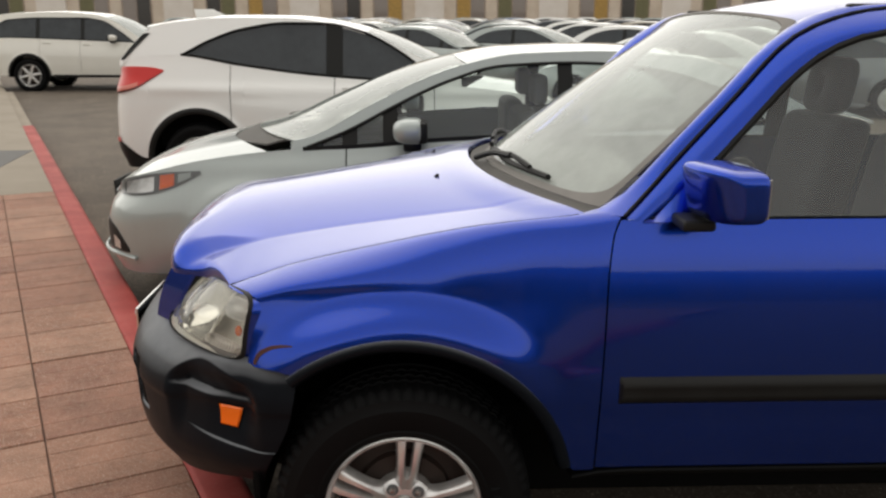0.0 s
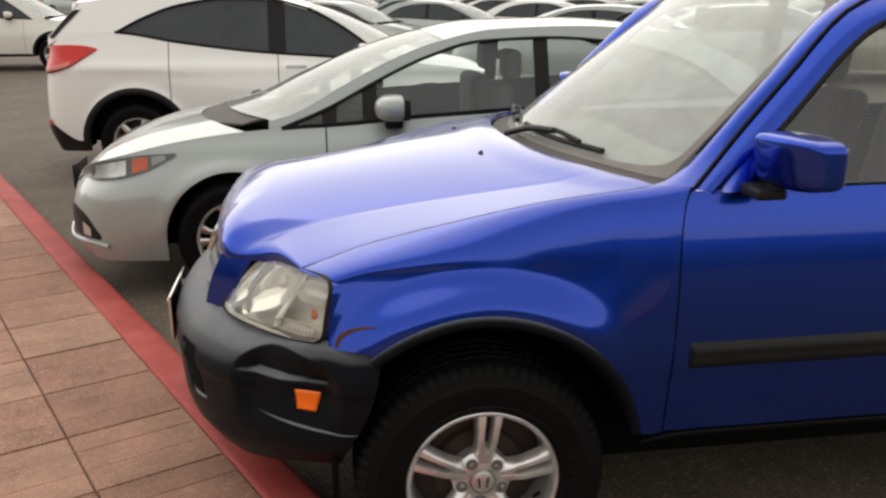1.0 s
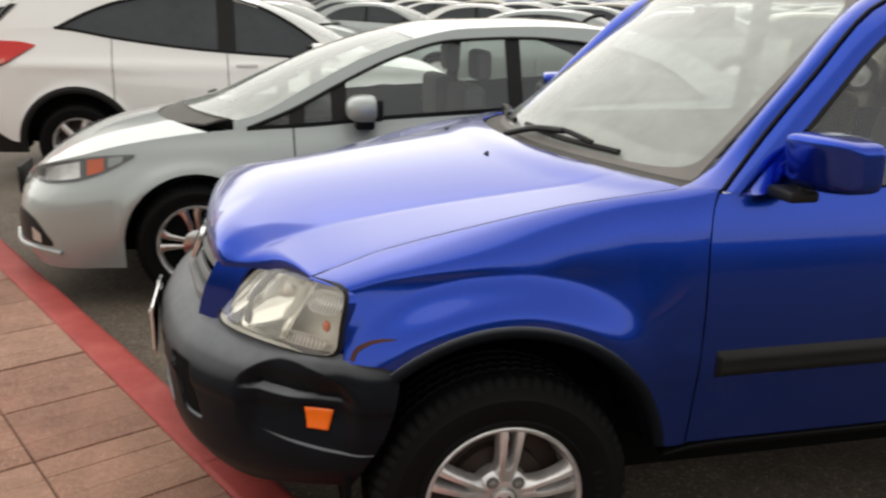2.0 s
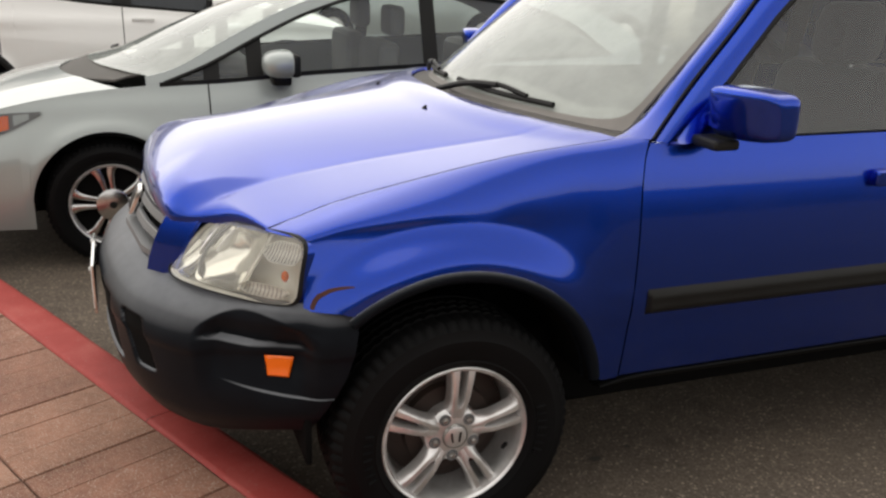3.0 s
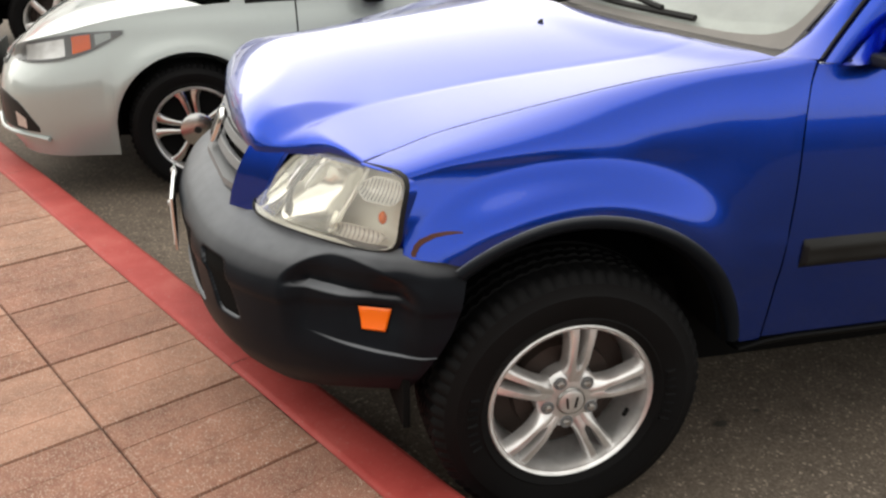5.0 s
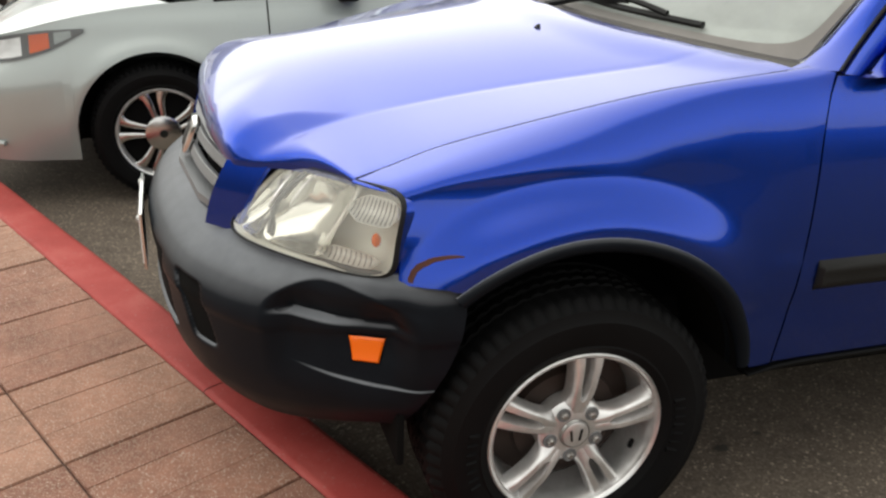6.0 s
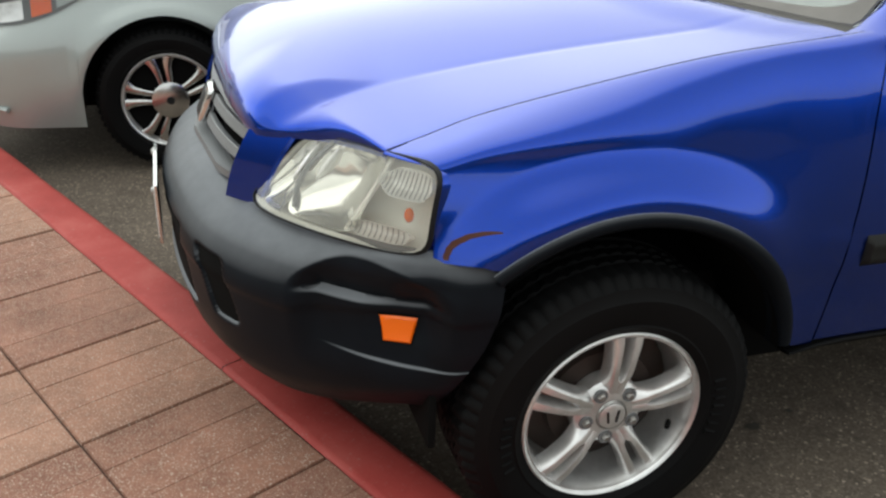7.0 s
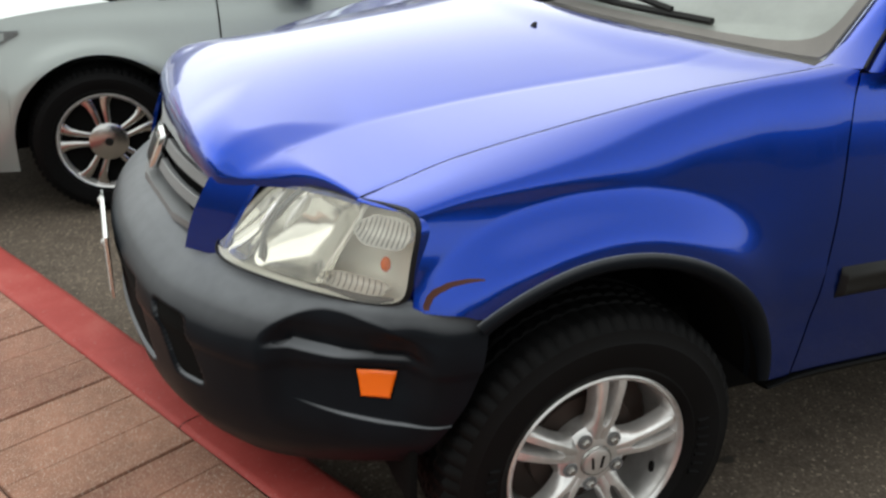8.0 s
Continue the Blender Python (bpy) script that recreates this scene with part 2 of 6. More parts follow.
base(m, ramp(m, noise_of(m, 1.0, 6, world_space=True), [(0.3, (0.72, 0.65, 0.58)), (0.7, (0.80, 0.74, 0.68))]))
M["shopglass"] = mat("dusky_shop_window", (0.22, 0.18, 0.155), 0.12, 0.0, Coat_Weight=0.5)
M["bronzeglass"] = mat("dark_bronze_glass", (0.035, 0.030, 0.026), 0.15)
M["brown"] = plastic("dark_brown_stucco", (0.11, 0.095, 0.085), 0.9)
M["winframe"] = plastic("bronze_window_frame", (0.34, 0.26, 0.20), 0.5)
M["awning"] = plastic("ochre_awning_cloth", (0.42, 0.26, 0.08), 0.9)
M["olive"] = plastic("olive_shop_front", (0.16, 0.15, 0.08), 0.8)


# ---------------------------------------------------------------- mesh kit
def curve_of(pts):
    """A smooth curve through (x, value) pairs, level past its ends."""
    xs, ys = [float(p[0]) for p in pts], [float(p[1]) for p in pts]
    n = len(xs)
    d = [(ys[i + 1] - ys[i]) / (xs[i + 1] - xs[i]) for i in range(n - 1)]
    sl = [d[0]] + [0.0 if d[i - 1] * d[i] <= 0 else 2 * d[i - 1] * d[i] / (d[i - 1] + d[i]) for i in range(1, n - 1)] + [d[-1]]

    def at(x):
        if x <= xs[0]:
            return ys[0]
        if x >= xs[-1]:
            return ys[-1]
        i = 0
        while x > xs[i + 1]:
            i += 1
        h = xs[i + 1] - xs[i]
        t = (x - xs[i]) / h
        return (ys[i] * (1 + 2 * t) * (1 - t) ** 2 + h * sl[i] * t * (1 - t) ** 2
                + ys[i + 1] * t * t * (3 - 2 * t) - h * sl[i + 1] * t * t * (1 - t))
    return at


def path_of(pts):
    """A smooth path through points, by a parameter from 0 to 1 that follows the length."""
    pts = [Vector(p) for p in pts]
    acc = [0.0]
    for a, b in zip(pts, pts[1:]):
        acc.append(acc[-1] + max((b - a).length, 1e-6))
    acc = [a / acc[-1] for a in acc]
    n = len(pts)

    def at(t):
        t = min(max(t, 0.0), 1.0)
        i = 0
        while i < n - 2 and t > acc[i + 1]:
            i += 1
        p1, p2 = pts[i], pts[i + 1]
        p0 = pts[i - 1] if i > 0 else p1 * 2 - p2
        p3 = pts[i + 2] if i + 2 < n else p2 * 2 - p1
        h = acc[i + 1] - acc[i]
        s = (t - acc[i]) / h
        h0 = acc[i] - acc[i - 1] if i > 0 else h
        h1 = acc[i + 2] - acc[i + 1] if i + 2 < n else h
        m1 = (p2 - p0) * (h / (h + h0)) if i > 0 else (p2 - p1)
        m2 = (p3 - p1) * (h / (h + h1)) if i + 2 < n else (p2 - p1)
        return (p1 * (2 * s ** 3 - 3 * s ** 2 + 1) + m1 * (s ** 3 - 2 * s ** 2 + s)
                + p2 * (-2 * s ** 3 + 3 * s ** 2) + m2 * (s ** 3 - s ** 2))
    return at


def smooth(a, b, x):
    t = min(max((x - a) / (b - a), 0.0), 1.0)
    return t * t * (3 - 2 * t)


def lerp(a, b, t):
    return a + (b - a) * t


def part(name, bm, material, parent, label="", sharp=35):
    """Links a bmesh as one mesh object under a thing or a part."""
    me = bpy.data.meshes.new(name)
    bmesh.ops.recalc_face_normals(bm, faces=bm.faces)
    bm.to_mesh(me)
    bm.free()
    me.materials.append(material)
    me.polygons.foreach_set("use_smooth", [True] * len(me.polygons))
    if sharp:
        me.set_sharp_from_angle(angle=radians(sharp))
    ob = new(name, me)
    ob.parent = parent
    if label:
        ob["label"] = label
    return ob


def grid(fn, nu, nv, back=None, us=None, vs=None):
    """A sheet fn(u, v); back: a shift along -normal that gives it thickness."""
    bm = bmesh.new()
    us = us or [i / nu for i in range(nu + 1)]
    vs = vs or [j / nv for j in range(nv + 1)]
    vv = [[bm.verts.new(fn(u, v)) for v in vs] for u in us]
    for i in range(len(us) - 1):
        for j in range(len(vs) - 1):
            a, b, c, d = vv[i][j], vv[i + 1][j], vv[i + 1][j + 1], vv[i][j + 1]
            try:
                bm.faces.new((a, b, c, d))
            except ValueError:
                pass
    if back:
        thicken(bm, back)
    return bm


def thicken(bm, back):
    """Gives a sheet a back and edges, shifted by the vector or amount."""
    bm.normal_update()
    bmesh.ops.recalc_face_normals(bm, faces=bm.faces)
    faces, verts = list(bm.faces), list(bm.verts)
    edges = [e for e in bm.edges if e.is_boundary]
    shift = Vector(back)
    twin = {v: bm.verts.new(v.co + shift) for v in verts}
    for fc in faces:
        bm.faces.new([twin[v] for v in reversed(fc.verts)])
    for e in edges:
        a, b = e.verts
        try:
            bm.faces.new((a, b, twin[b], twin[a]))
        except ValueError:
            pass


def lathe(profile, n=32, axis="y"):
    """Turns (radius, along) pairs round an axis."""
    bm = bmesh.new()
    rings = []
    for r, a in profile:
        ring = []
        for i in range(n):
            t = 2 * math.pi * i / n
            p = (r * math.cos(t), a, r * math.sin(t)) if axis == "y" else (r * math.cos(t), r * math.sin(t), a)
            ring.append(bm.verts.new(p))
        rings.append(ring)
    for a, b in zip(rings, rings[1:]):
        for i in range(n):
            bm.faces.new((a[i], a[(i + 1) % n], b[(i + 1) % n], b[i]))
    for ring, (r, _) in ((rings[0], profile[0]), (rings[-1], profile[-1])):
        if r > 1e-5:
            pass
    bmesh.ops.remove_doubles(bm, verts=bm.verts, dist=1e-6)
    return bm


def box(x0, x1, y0, y1, z0, z1, bevel=0.0, seg=2):
    bm = bmesh.new()
    bmesh.ops.create_cube(bm, size=1)
    for v in bm.verts:
        v.co = ((x0 + x1) / 2 + v.co.x * (x1 - x0), (y0 + y1) / 2 + v.co.y * (y1 - y0), (z0 + z1) / 2 + v.co.z * (z1 - z0))
    if bevel:
        bmesh.ops.bevel(bm, geom=list(bm.edges), offset=bevel, segments=seg, profile=0.6, affect="EDGES", clamp_overlap=True)
    return bm


def tube(path, radius, n=8, steps=12):
    """A round rod along path(t)."""
    bm = bmesh.new()
    rings = []
    for k in range(steps + 1):
        t = k / steps
        p = path(t)
        d = (path(min(1, t + 0.01)) - path(max(0, t - 0.01))).normalized()
        side = d.cross(Vector((0, 0, 1)))
        side = side.normalized() if side.length > 1e-4 else Vector((1, 0, 0))
        up = side.cross(d)
        rings.append([bm.verts.new(p + radius * (math.cos(a) * side + math.sin(a) * up)) for a in [2 * math.pi * i / n for i in range(n)]])
    for a, b in zip(rings, rings[1:]):
        for i in range(n):
            bm.faces.new((a[i], a[(i + 1) % n], b[(i + 1) % n], b[i]))
    bm.faces.new(rings[0])
    bm.faces.new(rings[-1])
    return bm


def thing(name, m, label, category, group=""):
    ob = new(name)
    ob.empty_display_size = 0.1
    ob.matrix_world = m
    return tagged(ob, label, category, group)


# ---------------------------------------------------------------- vehicles
def rib_mesh(bm, ang0, ang1, r0, r1, w0, w1, y_out, depth, seg=6, shape=None):
    """One rounded spoke rib from the hub to the rim; y_out(t) is its outer face."""
    rows = []
    for k in range(seg + 1):
        t = k / seg
        r, a, w = lerp(r0, r1, t), lerp(ang0, ang1, t), lerp(w0, w1, t) / 2
        if shape:
            a, w = ang0 + ang1 * shape[0](t), shape[1](t) / 2
        c, s = math.cos(a), math.sin(a)
        yo = y_out(t)
        row = []
        for dw, dy in ((-1.0, depth), (-1.0, 0.012), (-0.84, 0.004), (-0.45, 0.0), (0.45, 0.0), (0.84, 0.004), (1.0, 0.012), (1.0, depth)):
            row.append(bm.verts.new((r * c - dw * w * s, yo + dy, r * s + dw * w * c)))
        rows.append(row)
    for a, b in zip(rows, rows[1:]):
        for i in range(7):
            bm.faces.new((a[i], a[i + 1], b[i + 1], b[i]))
        bm.faces.new((a[7], a[0], b[0], b[7]))
    bm.faces.new(rows[0])
    bm.faces.new(list(reversed(rows[-1])))


def split_spoke(ang, rim):
    """A cast spoke with sloping flanks, cleft into two ribs towards the rim."""
    foot = curve_of([(0.030, 0.020), (0.050, 0.032), (0.064, 0.036), (0.080, 0.0310), (0.100, 0.0295), (0.150, 0.0340), (0.200, 0.0425)])
    face = curve_of([(0.030, 0.010), (0.050, 0.015), (0.064, 0.0165), (0.080, 0.0185), (0.100, 0.0225), (0.150, 0.0270), (0.200, 0.0330)])
    out = curve_of([(0.030, 0.012), (0.055, 0.008), (0.080, 0.002), (0.120, -0.002), (0.165, 0.000), (0.200, 0.008)])
    cleft = curve_of([(0.082, 0.0), (0.092, 0.0058), (0.125, 0.0090), (0.200, 0.0110)])
    bm = bmesh.new()
    rows = []
    r1 = rim * 0.925
    for k in range(19):
        r = lerp(0.030, r1, k / 18)
        f, t, y, c = foot(r), face(r), out(r), max(cleft(r), 0.0004)
        deep = 0.038 * smooth(0.082, 0.100, r) + 0.0002
        half_ = [(c * 0.8, y + deep), (c, y + deep * 0.15 + 0.001), (c + 0.0020, y + 0.0003), (lerp(c, t, 0.6), y), (t - 0.002, y + 0.0006), (t, y + 0.002), (lerp(t, f, 0.55), y + 0.011), (f, y + 0.026), (f, y + 0.040)]
        prof = [(-d, yy) for d, yy in reversed(half_)] + half_
        ca, sa = math.cos(ang), math.sin(ang)
        rows.append([bm.verts.new((r * ca - d * sa, yy, r * sa + d * ca)) for d, yy in prof])
    for p, q in zip(rows, rows[1:]):
        for i in range(len(p) - 1):
            if i == len(half_) - 1 and p[i].co.xz.length > 0.099:
                continue        # the cleft is open to the back
            bm.faces.new((p[i], p[i + 1], q[i + 1], q[i]))
    return bm


def wheel(parent, x, y, z, radius, rim, width, out, style="plain", turn=0.0, fine=True):
    """A wheel under a vehicle; out: -1 or 1, the side it faces. Its outer face lies at y."""
    n = 96 if fine else 14
    # rim barrel and lip, outer face towards -y
    prof = [(rim * 0.86, width * 0.6), (rim * 0.88, 0.08), (rim * 0.90, 0.05), (rim * 0.905, 0.018), (rim * 0.93, 0.008), (rim * 0.938, 0.001), (rim * 0.95, 0.004), (rim * 0.962, -0.003),
            (rim * 0.985, -0.006), (rim * 1.0, -0.003), (rim * 1.0, 0.010), (rim * 0.965, 0.018), (rim * 0.93, 0.10), (rim * 0.93, width)]
    bm = lathe(prof if fine else [(0.0, 0.002), (0.05, 0.0), (rim * 0.5, 0.012), (rim * 0.85, 0.016)] + prof[3:11], 64 if fine else 24)
    w = part("wheel", bm, M["alloy"], parent, "", 40)
    w.matrix_basis = pose(x, y, z, 0, 0, (0 if out < 0 else 180) + turn)
    spokes = []
    if style == "twin" and fine:
        hubm = lathe([(0.0, 0.008), (0.034, 0.008), (0.060, 0.010), (0.070, 0.014), (0.078, 0.024), (0.080, 0.06)], 40)
        part("hub", hubm, M["alloy"], w)
        for k in range(5):
            spokes.append(split_spoke(radians(84 + 72 * k), rim))
    elif style == "cover" and fine:
        part("hub", lathe([(0.0, -0.006), (0.070, -0.005), (0.080, 0.0), (0.083, 0.010), (0.084, 0.04)], 36), M["machined"], w, "large round machined wheel cap")
        part("cover_back", lathe([(0.0, 0.035), (rim * 0.92, 0.030), (rim * 0.92, 0.040), (0.0, 0.045)], 36), M["dark"], w, "black recesses behind the spokes")
        yo = curve_of([(0, 0.004), (0.5, 0.003), (1, 0.007)])
        spread = curve_of([(0, 0.26), (0.35, 0.195), (0.65, 0.182), (0.85, 0.205), (1, 0.245)])
        breadth = curve_of([(0, 0.026), (0.4, 0.031), (0.75, 0.042), (1, 0.064)])
        for k in range(5):
            a = radians(100 + 72 * k)
            bm = bmesh.new()
            for sg in (-1, 1):
                rib_mesh(bm, a, sg, 0.070, rim * 0.955, 0, 0, yo, 0.02, 10, (spread, breadth))
            spokes.append(bm)
    elif fine:
        part("hub", lathe([(0.0, 0.0), (0.05, 0.002), (0.06, 0.03)], 20), M["alloy"], w)
        for k in range(6):
            a = 2 * math.pi * k / 6 + 0.2
            bm = bmesh.new()
            rib_mesh(bm, a, a, 0.05, rim * 0.93, 0.06, 0.05, curve_of([(0, 0.004), (1, 0.004)]), 0.025, 2)
            spokes.append(bm)
    for bm in spokes:
        part("spoke", bm, M["machined" if style == "cover" else "alloy"], w, "", 40)
    # tyre: sidewall, shoulder blocks and grooved tread
    h = radius - rim
    side = [(rim * 0.985, 0.000), (rim + h * 0.10, -0.010), (rim + h * 0.14, -0.013), (rim + h * 0.17, -0.011), (rim + h * 0.42, -0.018), (rim + h * 0.60, -0.018),
            (rim + h * 0.63, -0.015), (rim + h * 0.80, -0.010), (radius - 0.016, 0.000), (radius - 0.006, 0.010), (radius - 0.002, 0.022)]
    tread = []
    for k in range(4):
        c0 = 0.022 + (width - 0.03) * (k + 1) / 5
        tread += [(radius, c0 - 0.006), (radius - 0.007, c0 - 0.004), (radius - 0.007, c0 + 0.004), (radius, c0 + 0.006)]
    back = [(radius - 0.004, width - 0.005), (rim + h * 0.5, width + 0.02), (rim * 0.98, width)]
    prof = side + tread + back
    bm = bmesh.new()
    rings = []
    for j, (r, a) in enumerate(prof):
        ring = []
        for i in range(n * 2):
            t = 2 * math.pi * i / (n * 2)
            cut = 0.0
            if fine and j in (8, 9, 10):
                cut = 0.008 if i % 3 == 0 else 0.0
            elif fine and j in (11, 14, 15, 18, 19, 22):
                cut = 0.006 if (i + j) % 3 == 0 else 0.0
            ring.append(bm.verts.new(((r - cut) * math.cos(t), a, (r - cut) * math.sin(t))))
        rings.append(ring)
    for a, b in zip(rings, rings[1:]):
        for i in range(n * 2):
            bm.faces.new((a[i], a[(i + 1) % (n * 2)], b[(i + 1) % (n * 2)], b[i]))
    tyre = part("tyre", bm, M["rubber"], w, "worn black tyre with ribbed shoulder", 30)
    disc = lathe([(0.0, 0.062), (rim * 0.60, 0.062), (rim * 0.62, 0.085), (rim * 0.855, 0.10), (rim * 0.855, 0.11), (0.0, 0.11)], 32)
    part("brake_disc", disc, M["disc"], w, "rusty dark brake disc")
    if style == "twin":
        cap = lathe([(0.0, -0.001), (0.026, -0.001), (0.030, 0.001), (0.0315, 0.008)], 32)
        part("hub_cap", cap, M["alloy"], w, "round silver hub cap with a raised badge")
        ring = lathe([(0.0325, 0.006), (0.034, 0.002), (0.036, 0.006)], 32)
        part("cap_ring", ring, M["steel"], w)
        bm = bmesh.new()
        for dx in (-0.011, 0.011):
            b2 = bmesh.ops.create_cube(bm, size=1)
            for v in b2["verts"]:
                v.co = (dx + v.co.x * 0.005 + v.co.z * 0.004 * (1 if dx > 0 else -1), -0.0015 + v.co.y * 0.003, v.co.z * 0.028)
        part("badge", bm, M["trim"], w, "dark bar badge")
        for k in range(5):
            a = radians(84 + 36 + 72 * k)
            nut = lathe([(0.0, -0.002), (0.006, -0.001), (0.0095, 0.004), (0.0095, 0.03)], 6)
            for v in nut.verts:
                v.co += Vector((0.057 * math.cos(a), 0.0, 0.057 * math.sin(a)))
            part("lug_nut", nut, M["steel"], w)
            well = lathe([(0.0165, 0.0105), (0.0158, 0.0070), (0.0138, 0.0082), (0.0, 0.0085)], 20)
            for v in well.verts:
                v.co += Vector((0.057 * math.cos(a), 0.0, 0.057 * math.sin(a)))
            part("lug_recess", well, M["grille"], w)
        for k in range(7):
            for a0 in (14, 200):
                a = radians(a0 - 5.2 * k)
                bar = bmesh.new()
                rib_mesh(bar, a, a, rim + h * 0.22, rim + h * 0.40, 0.009 if k % 3 else 0.014, 0.009 if k % 3 else 0.014, lambda t: -0.0175 - 0.0035 * t, 0.004, 2)
                part("sidewall_bar", bar, M["rubber"], tyre)
        va = radians(-22)
        bm = tube(path_of([(0.172 * math.cos(va), 0.03, 0.172 * math.sin(va)), (0.150 * math.cos(va), 0.004, 0.150 * math.sin(va))]), 0.006, 8, 3)
        part("valve", bm, M["rubber"], w, "black rubber valve stem")
    elif style == "cover":
        bm = lathe([(0.0, -0.010), (0.016, -0.009), (0.018, -0.006)], 20)
        part("badge", bm, M["trim"], w, "small dark badge")
    return w


def body_kit(car, sp, paintm, fine=True, glassm=None, wheel_style="plain"):
    """Panels of a whole vehicle from its side outline; x runs to the rear from the front axle, y = 0 is its middle."""
    q = 1.0 if fine else 0.4
    W, xf, xr, wb, R = sp["W"], sp["xf"], sp["xr"], sp["wb"], sp["R"]
    top, belt = curve_of(sp["top"]), curve_of(sp["belt"])
    xa, xb, xc, xd = sp["cowl"], sp["head"], sp["tail"], sp["deck"]
    Ra, sill = sp.get("Ra", R + 0.055), sp.get("sill", 0.24)
    glassm = glassm or M["tint"]
    nf, nr = sp.get("nf", 2.6), sp.get("nr", 3.2)
    cf, cr = sp.get("cf", -0.42), sp.get("cr", wb + 0.42)

    def plan(x):
        if x < cf:
            t = min((cf - x) / (cf - xf), 1.0)
            return W * max(1 - t ** nf, 0.0) ** (1 / nf)
        if x > cr:
            t = min((x - cr) / (xr - cr), 1.0)
            return W * max(1 - t ** nr, 0.0) ** (1 / nr)
        return W

    def half(x, z):
        b = belt(x)
        w = plan(x) * (1 - (0.055 * smooth(0.55, 0.0, z / max(b, 0.1)) + 0.100 * smooth(0.62, 1.04, z / b) ** 1.5) / W)
        for ax in (0.0, wb):
            r = math.hypot(x - ax, z - R)
            w += 0.016 * math.exp(-((r - Ra - 0.02) / 0.05) ** 2) * (1 if abs(x - ax) < 0.6 else 0)
        crease = sp.get("crease")
        if crease:
            w += crease[1] * math.exp(-((z - crease[0] - crease[2] * x) / 0.05) ** 2)
        return w

    def low(x):
        zb = sill
        for ax in (0.0, wb):
            d = abs(x - ax)
            if d < Ra:
                zb = max(zb, R + 0.01 + math.sqrt(max(Ra * Ra - d * d, 0)))
        return zb

    def side(name, x0, x1, s, label=""):
        g = 0.004
        xs = sorted(set([x0 + g] + [lerp(x0 + g, x1 - g, i / (28 * q)) for i in range(1, int(28 * q))] + [x1 - g]
                        + [ax + Ra * math.cos(math.pi * k / 24) for ax in (0.0, wb) for k in range(25) if x0 + g < ax + Ra * math.cos(math.pi * k / 24) < x1 - g]
                        + [ax + sg * (Ra + 0.0005) for ax in (0.0, wb) for sg in (-1, 1) if x0 + g < ax + sg * (Ra + 0.0005) < x1 - g]))
        span = len(xs) - 1

        def fn(u, v):
            x = xs[min(int(round(u * span)), span)]
            z = lerp(low(x), belt(x), v)
            return (x, s * half(x, z), z)
        bm = grid(fn, span, int(22 * q) + 2, (0, -s * 0.012, 0))
        return part(name, bm, paintm, car, label)

    doors = sp["doors"]
    xs = [cf] + list(doors) + [cr]
    names = ["front_fender"] + ["front_door", "rear_door"][: len(doors) - 1] + ["rear_quarter"]
    for s in (-1, 1):
        for nm, a, b in zip(names, xs, xs[1:]):
            ob = side(nm, a, b, s)
            if nm in sp.get("handles", ("front_door", "rear_door")) and fine:
                zc = belt(b - 0.12) - 0.10
                hw = half(b - 0.16, zc)
                bm = box(b - 0.25, b - 0.07, s * hw - 0.022, s * hw + 0.022, zc - 0.016, zc + 0.016, 0.010)
                part("door_handle", bm, paintm, ob)
        # arches, dark inside
        for ax in (0.0, wb):
            def liner(u, v, ax=ax, s=s):
                a = lerp(-0.12, math.pi + 0.12, u)
                rr = Ra + 0.003
                w = half(ax + rr * math.cos(a), R + 0.01 + rr * math.sin(a)) - 0.016
                return (ax + rr * math.cos(a), s * (w - 0.28 * v), R + 0.01 + rr * math.sin(a))
            part("wheel_arch_liner", grid(liner, 24, 2), M["dark"], car, "black wheel arch liner")
            if fine and sp.get("cladding"):
                def lip(u, v, ax=ax, s=s):
                    a = lerp(-0.10, math.pi + 0.10, u)
                    rr = Ra + lerp(-0.012, 0.045, v)
                    return (ax + rr * math.cos(a), s * (half(ax + rr * math.cos(a), R + 0.01 + rr * math.sin(a)) + 0.008 * math.sin(math.pi * v) + 0.002), R + 0.01 + rr * math.sin(a))
                part("arch_cladding", grid(lip, 28, 4, (0, -s * 0.01, 0)), M["trim"], car, "black plastic arch cladding")

    toe_f, toe_r, chin = curve_of(sp["front_face"]), curve_of(sp["rear_face"]), sp.get("chin", 0.2)

    def shift(x, z):
        """How far the ends lean back from their plan at a height."""
        if x < cf:
            return toe_f((z - chin) / max(belt(xf + 0.02) - chin, 0.1)) * min((cf - x) / (cf - xf), 1.0) ** 2
        if x > cr:
            return -toe_r((z - chin) / max(belt(xr - 0.02) - chin, 0.1)) * min((x - cr) / (xr - cr), 1.0) ** 2
        return 0.0

    # ends: bumper sheets round the corners
    def end(name, front):
        x0, c, nn = (xf, cf, nf) if front else (xr, cr, nr)
        L = abs(c - x0)
        sg = -1 if front else 1
        zbot = sp.get("chin", 0.2)

        def fn(u, v):
            a = lerp(-math.pi / 2, math.pi / 2, u)
            ca, sa = max(math.cos(a), 0.0) ** (2 / nn), math.copysign(abs(math.sin(a)) ** (2 / nn), a)
            xx = c + sg * L * ca
            zt = belt(xx)
            z = lerp(zbot, zt, v)
            return (xx + shift(xx, z), math.copysign(max(half(xx, z), 0.0), sa) if abs(sa) > 1e-6 else 0.0, z)
        return part(name, grid(fn, int(44 * q) // 2 * 2, int(22 * q), (-sg * 0.01, 0, 0)), paintm, car), fn
    (fb, front_fn), (rb, rear_fn) = end("front_bumper", True), end("rear_bumper", False)

    # upper surfaces: bonnet, windscreen, roof, rear window, boot lid
    crown_h = sp.get("crown", 0.06)
    inset = sp.get("inset", 0.62)

    def edge(x):
        b, t = belt(x), top(x)
        wb_ = half(x, b)
        return wb_ - inset_at(x) * (t - b)

    def inset_at(x):
        return inset * 0.55

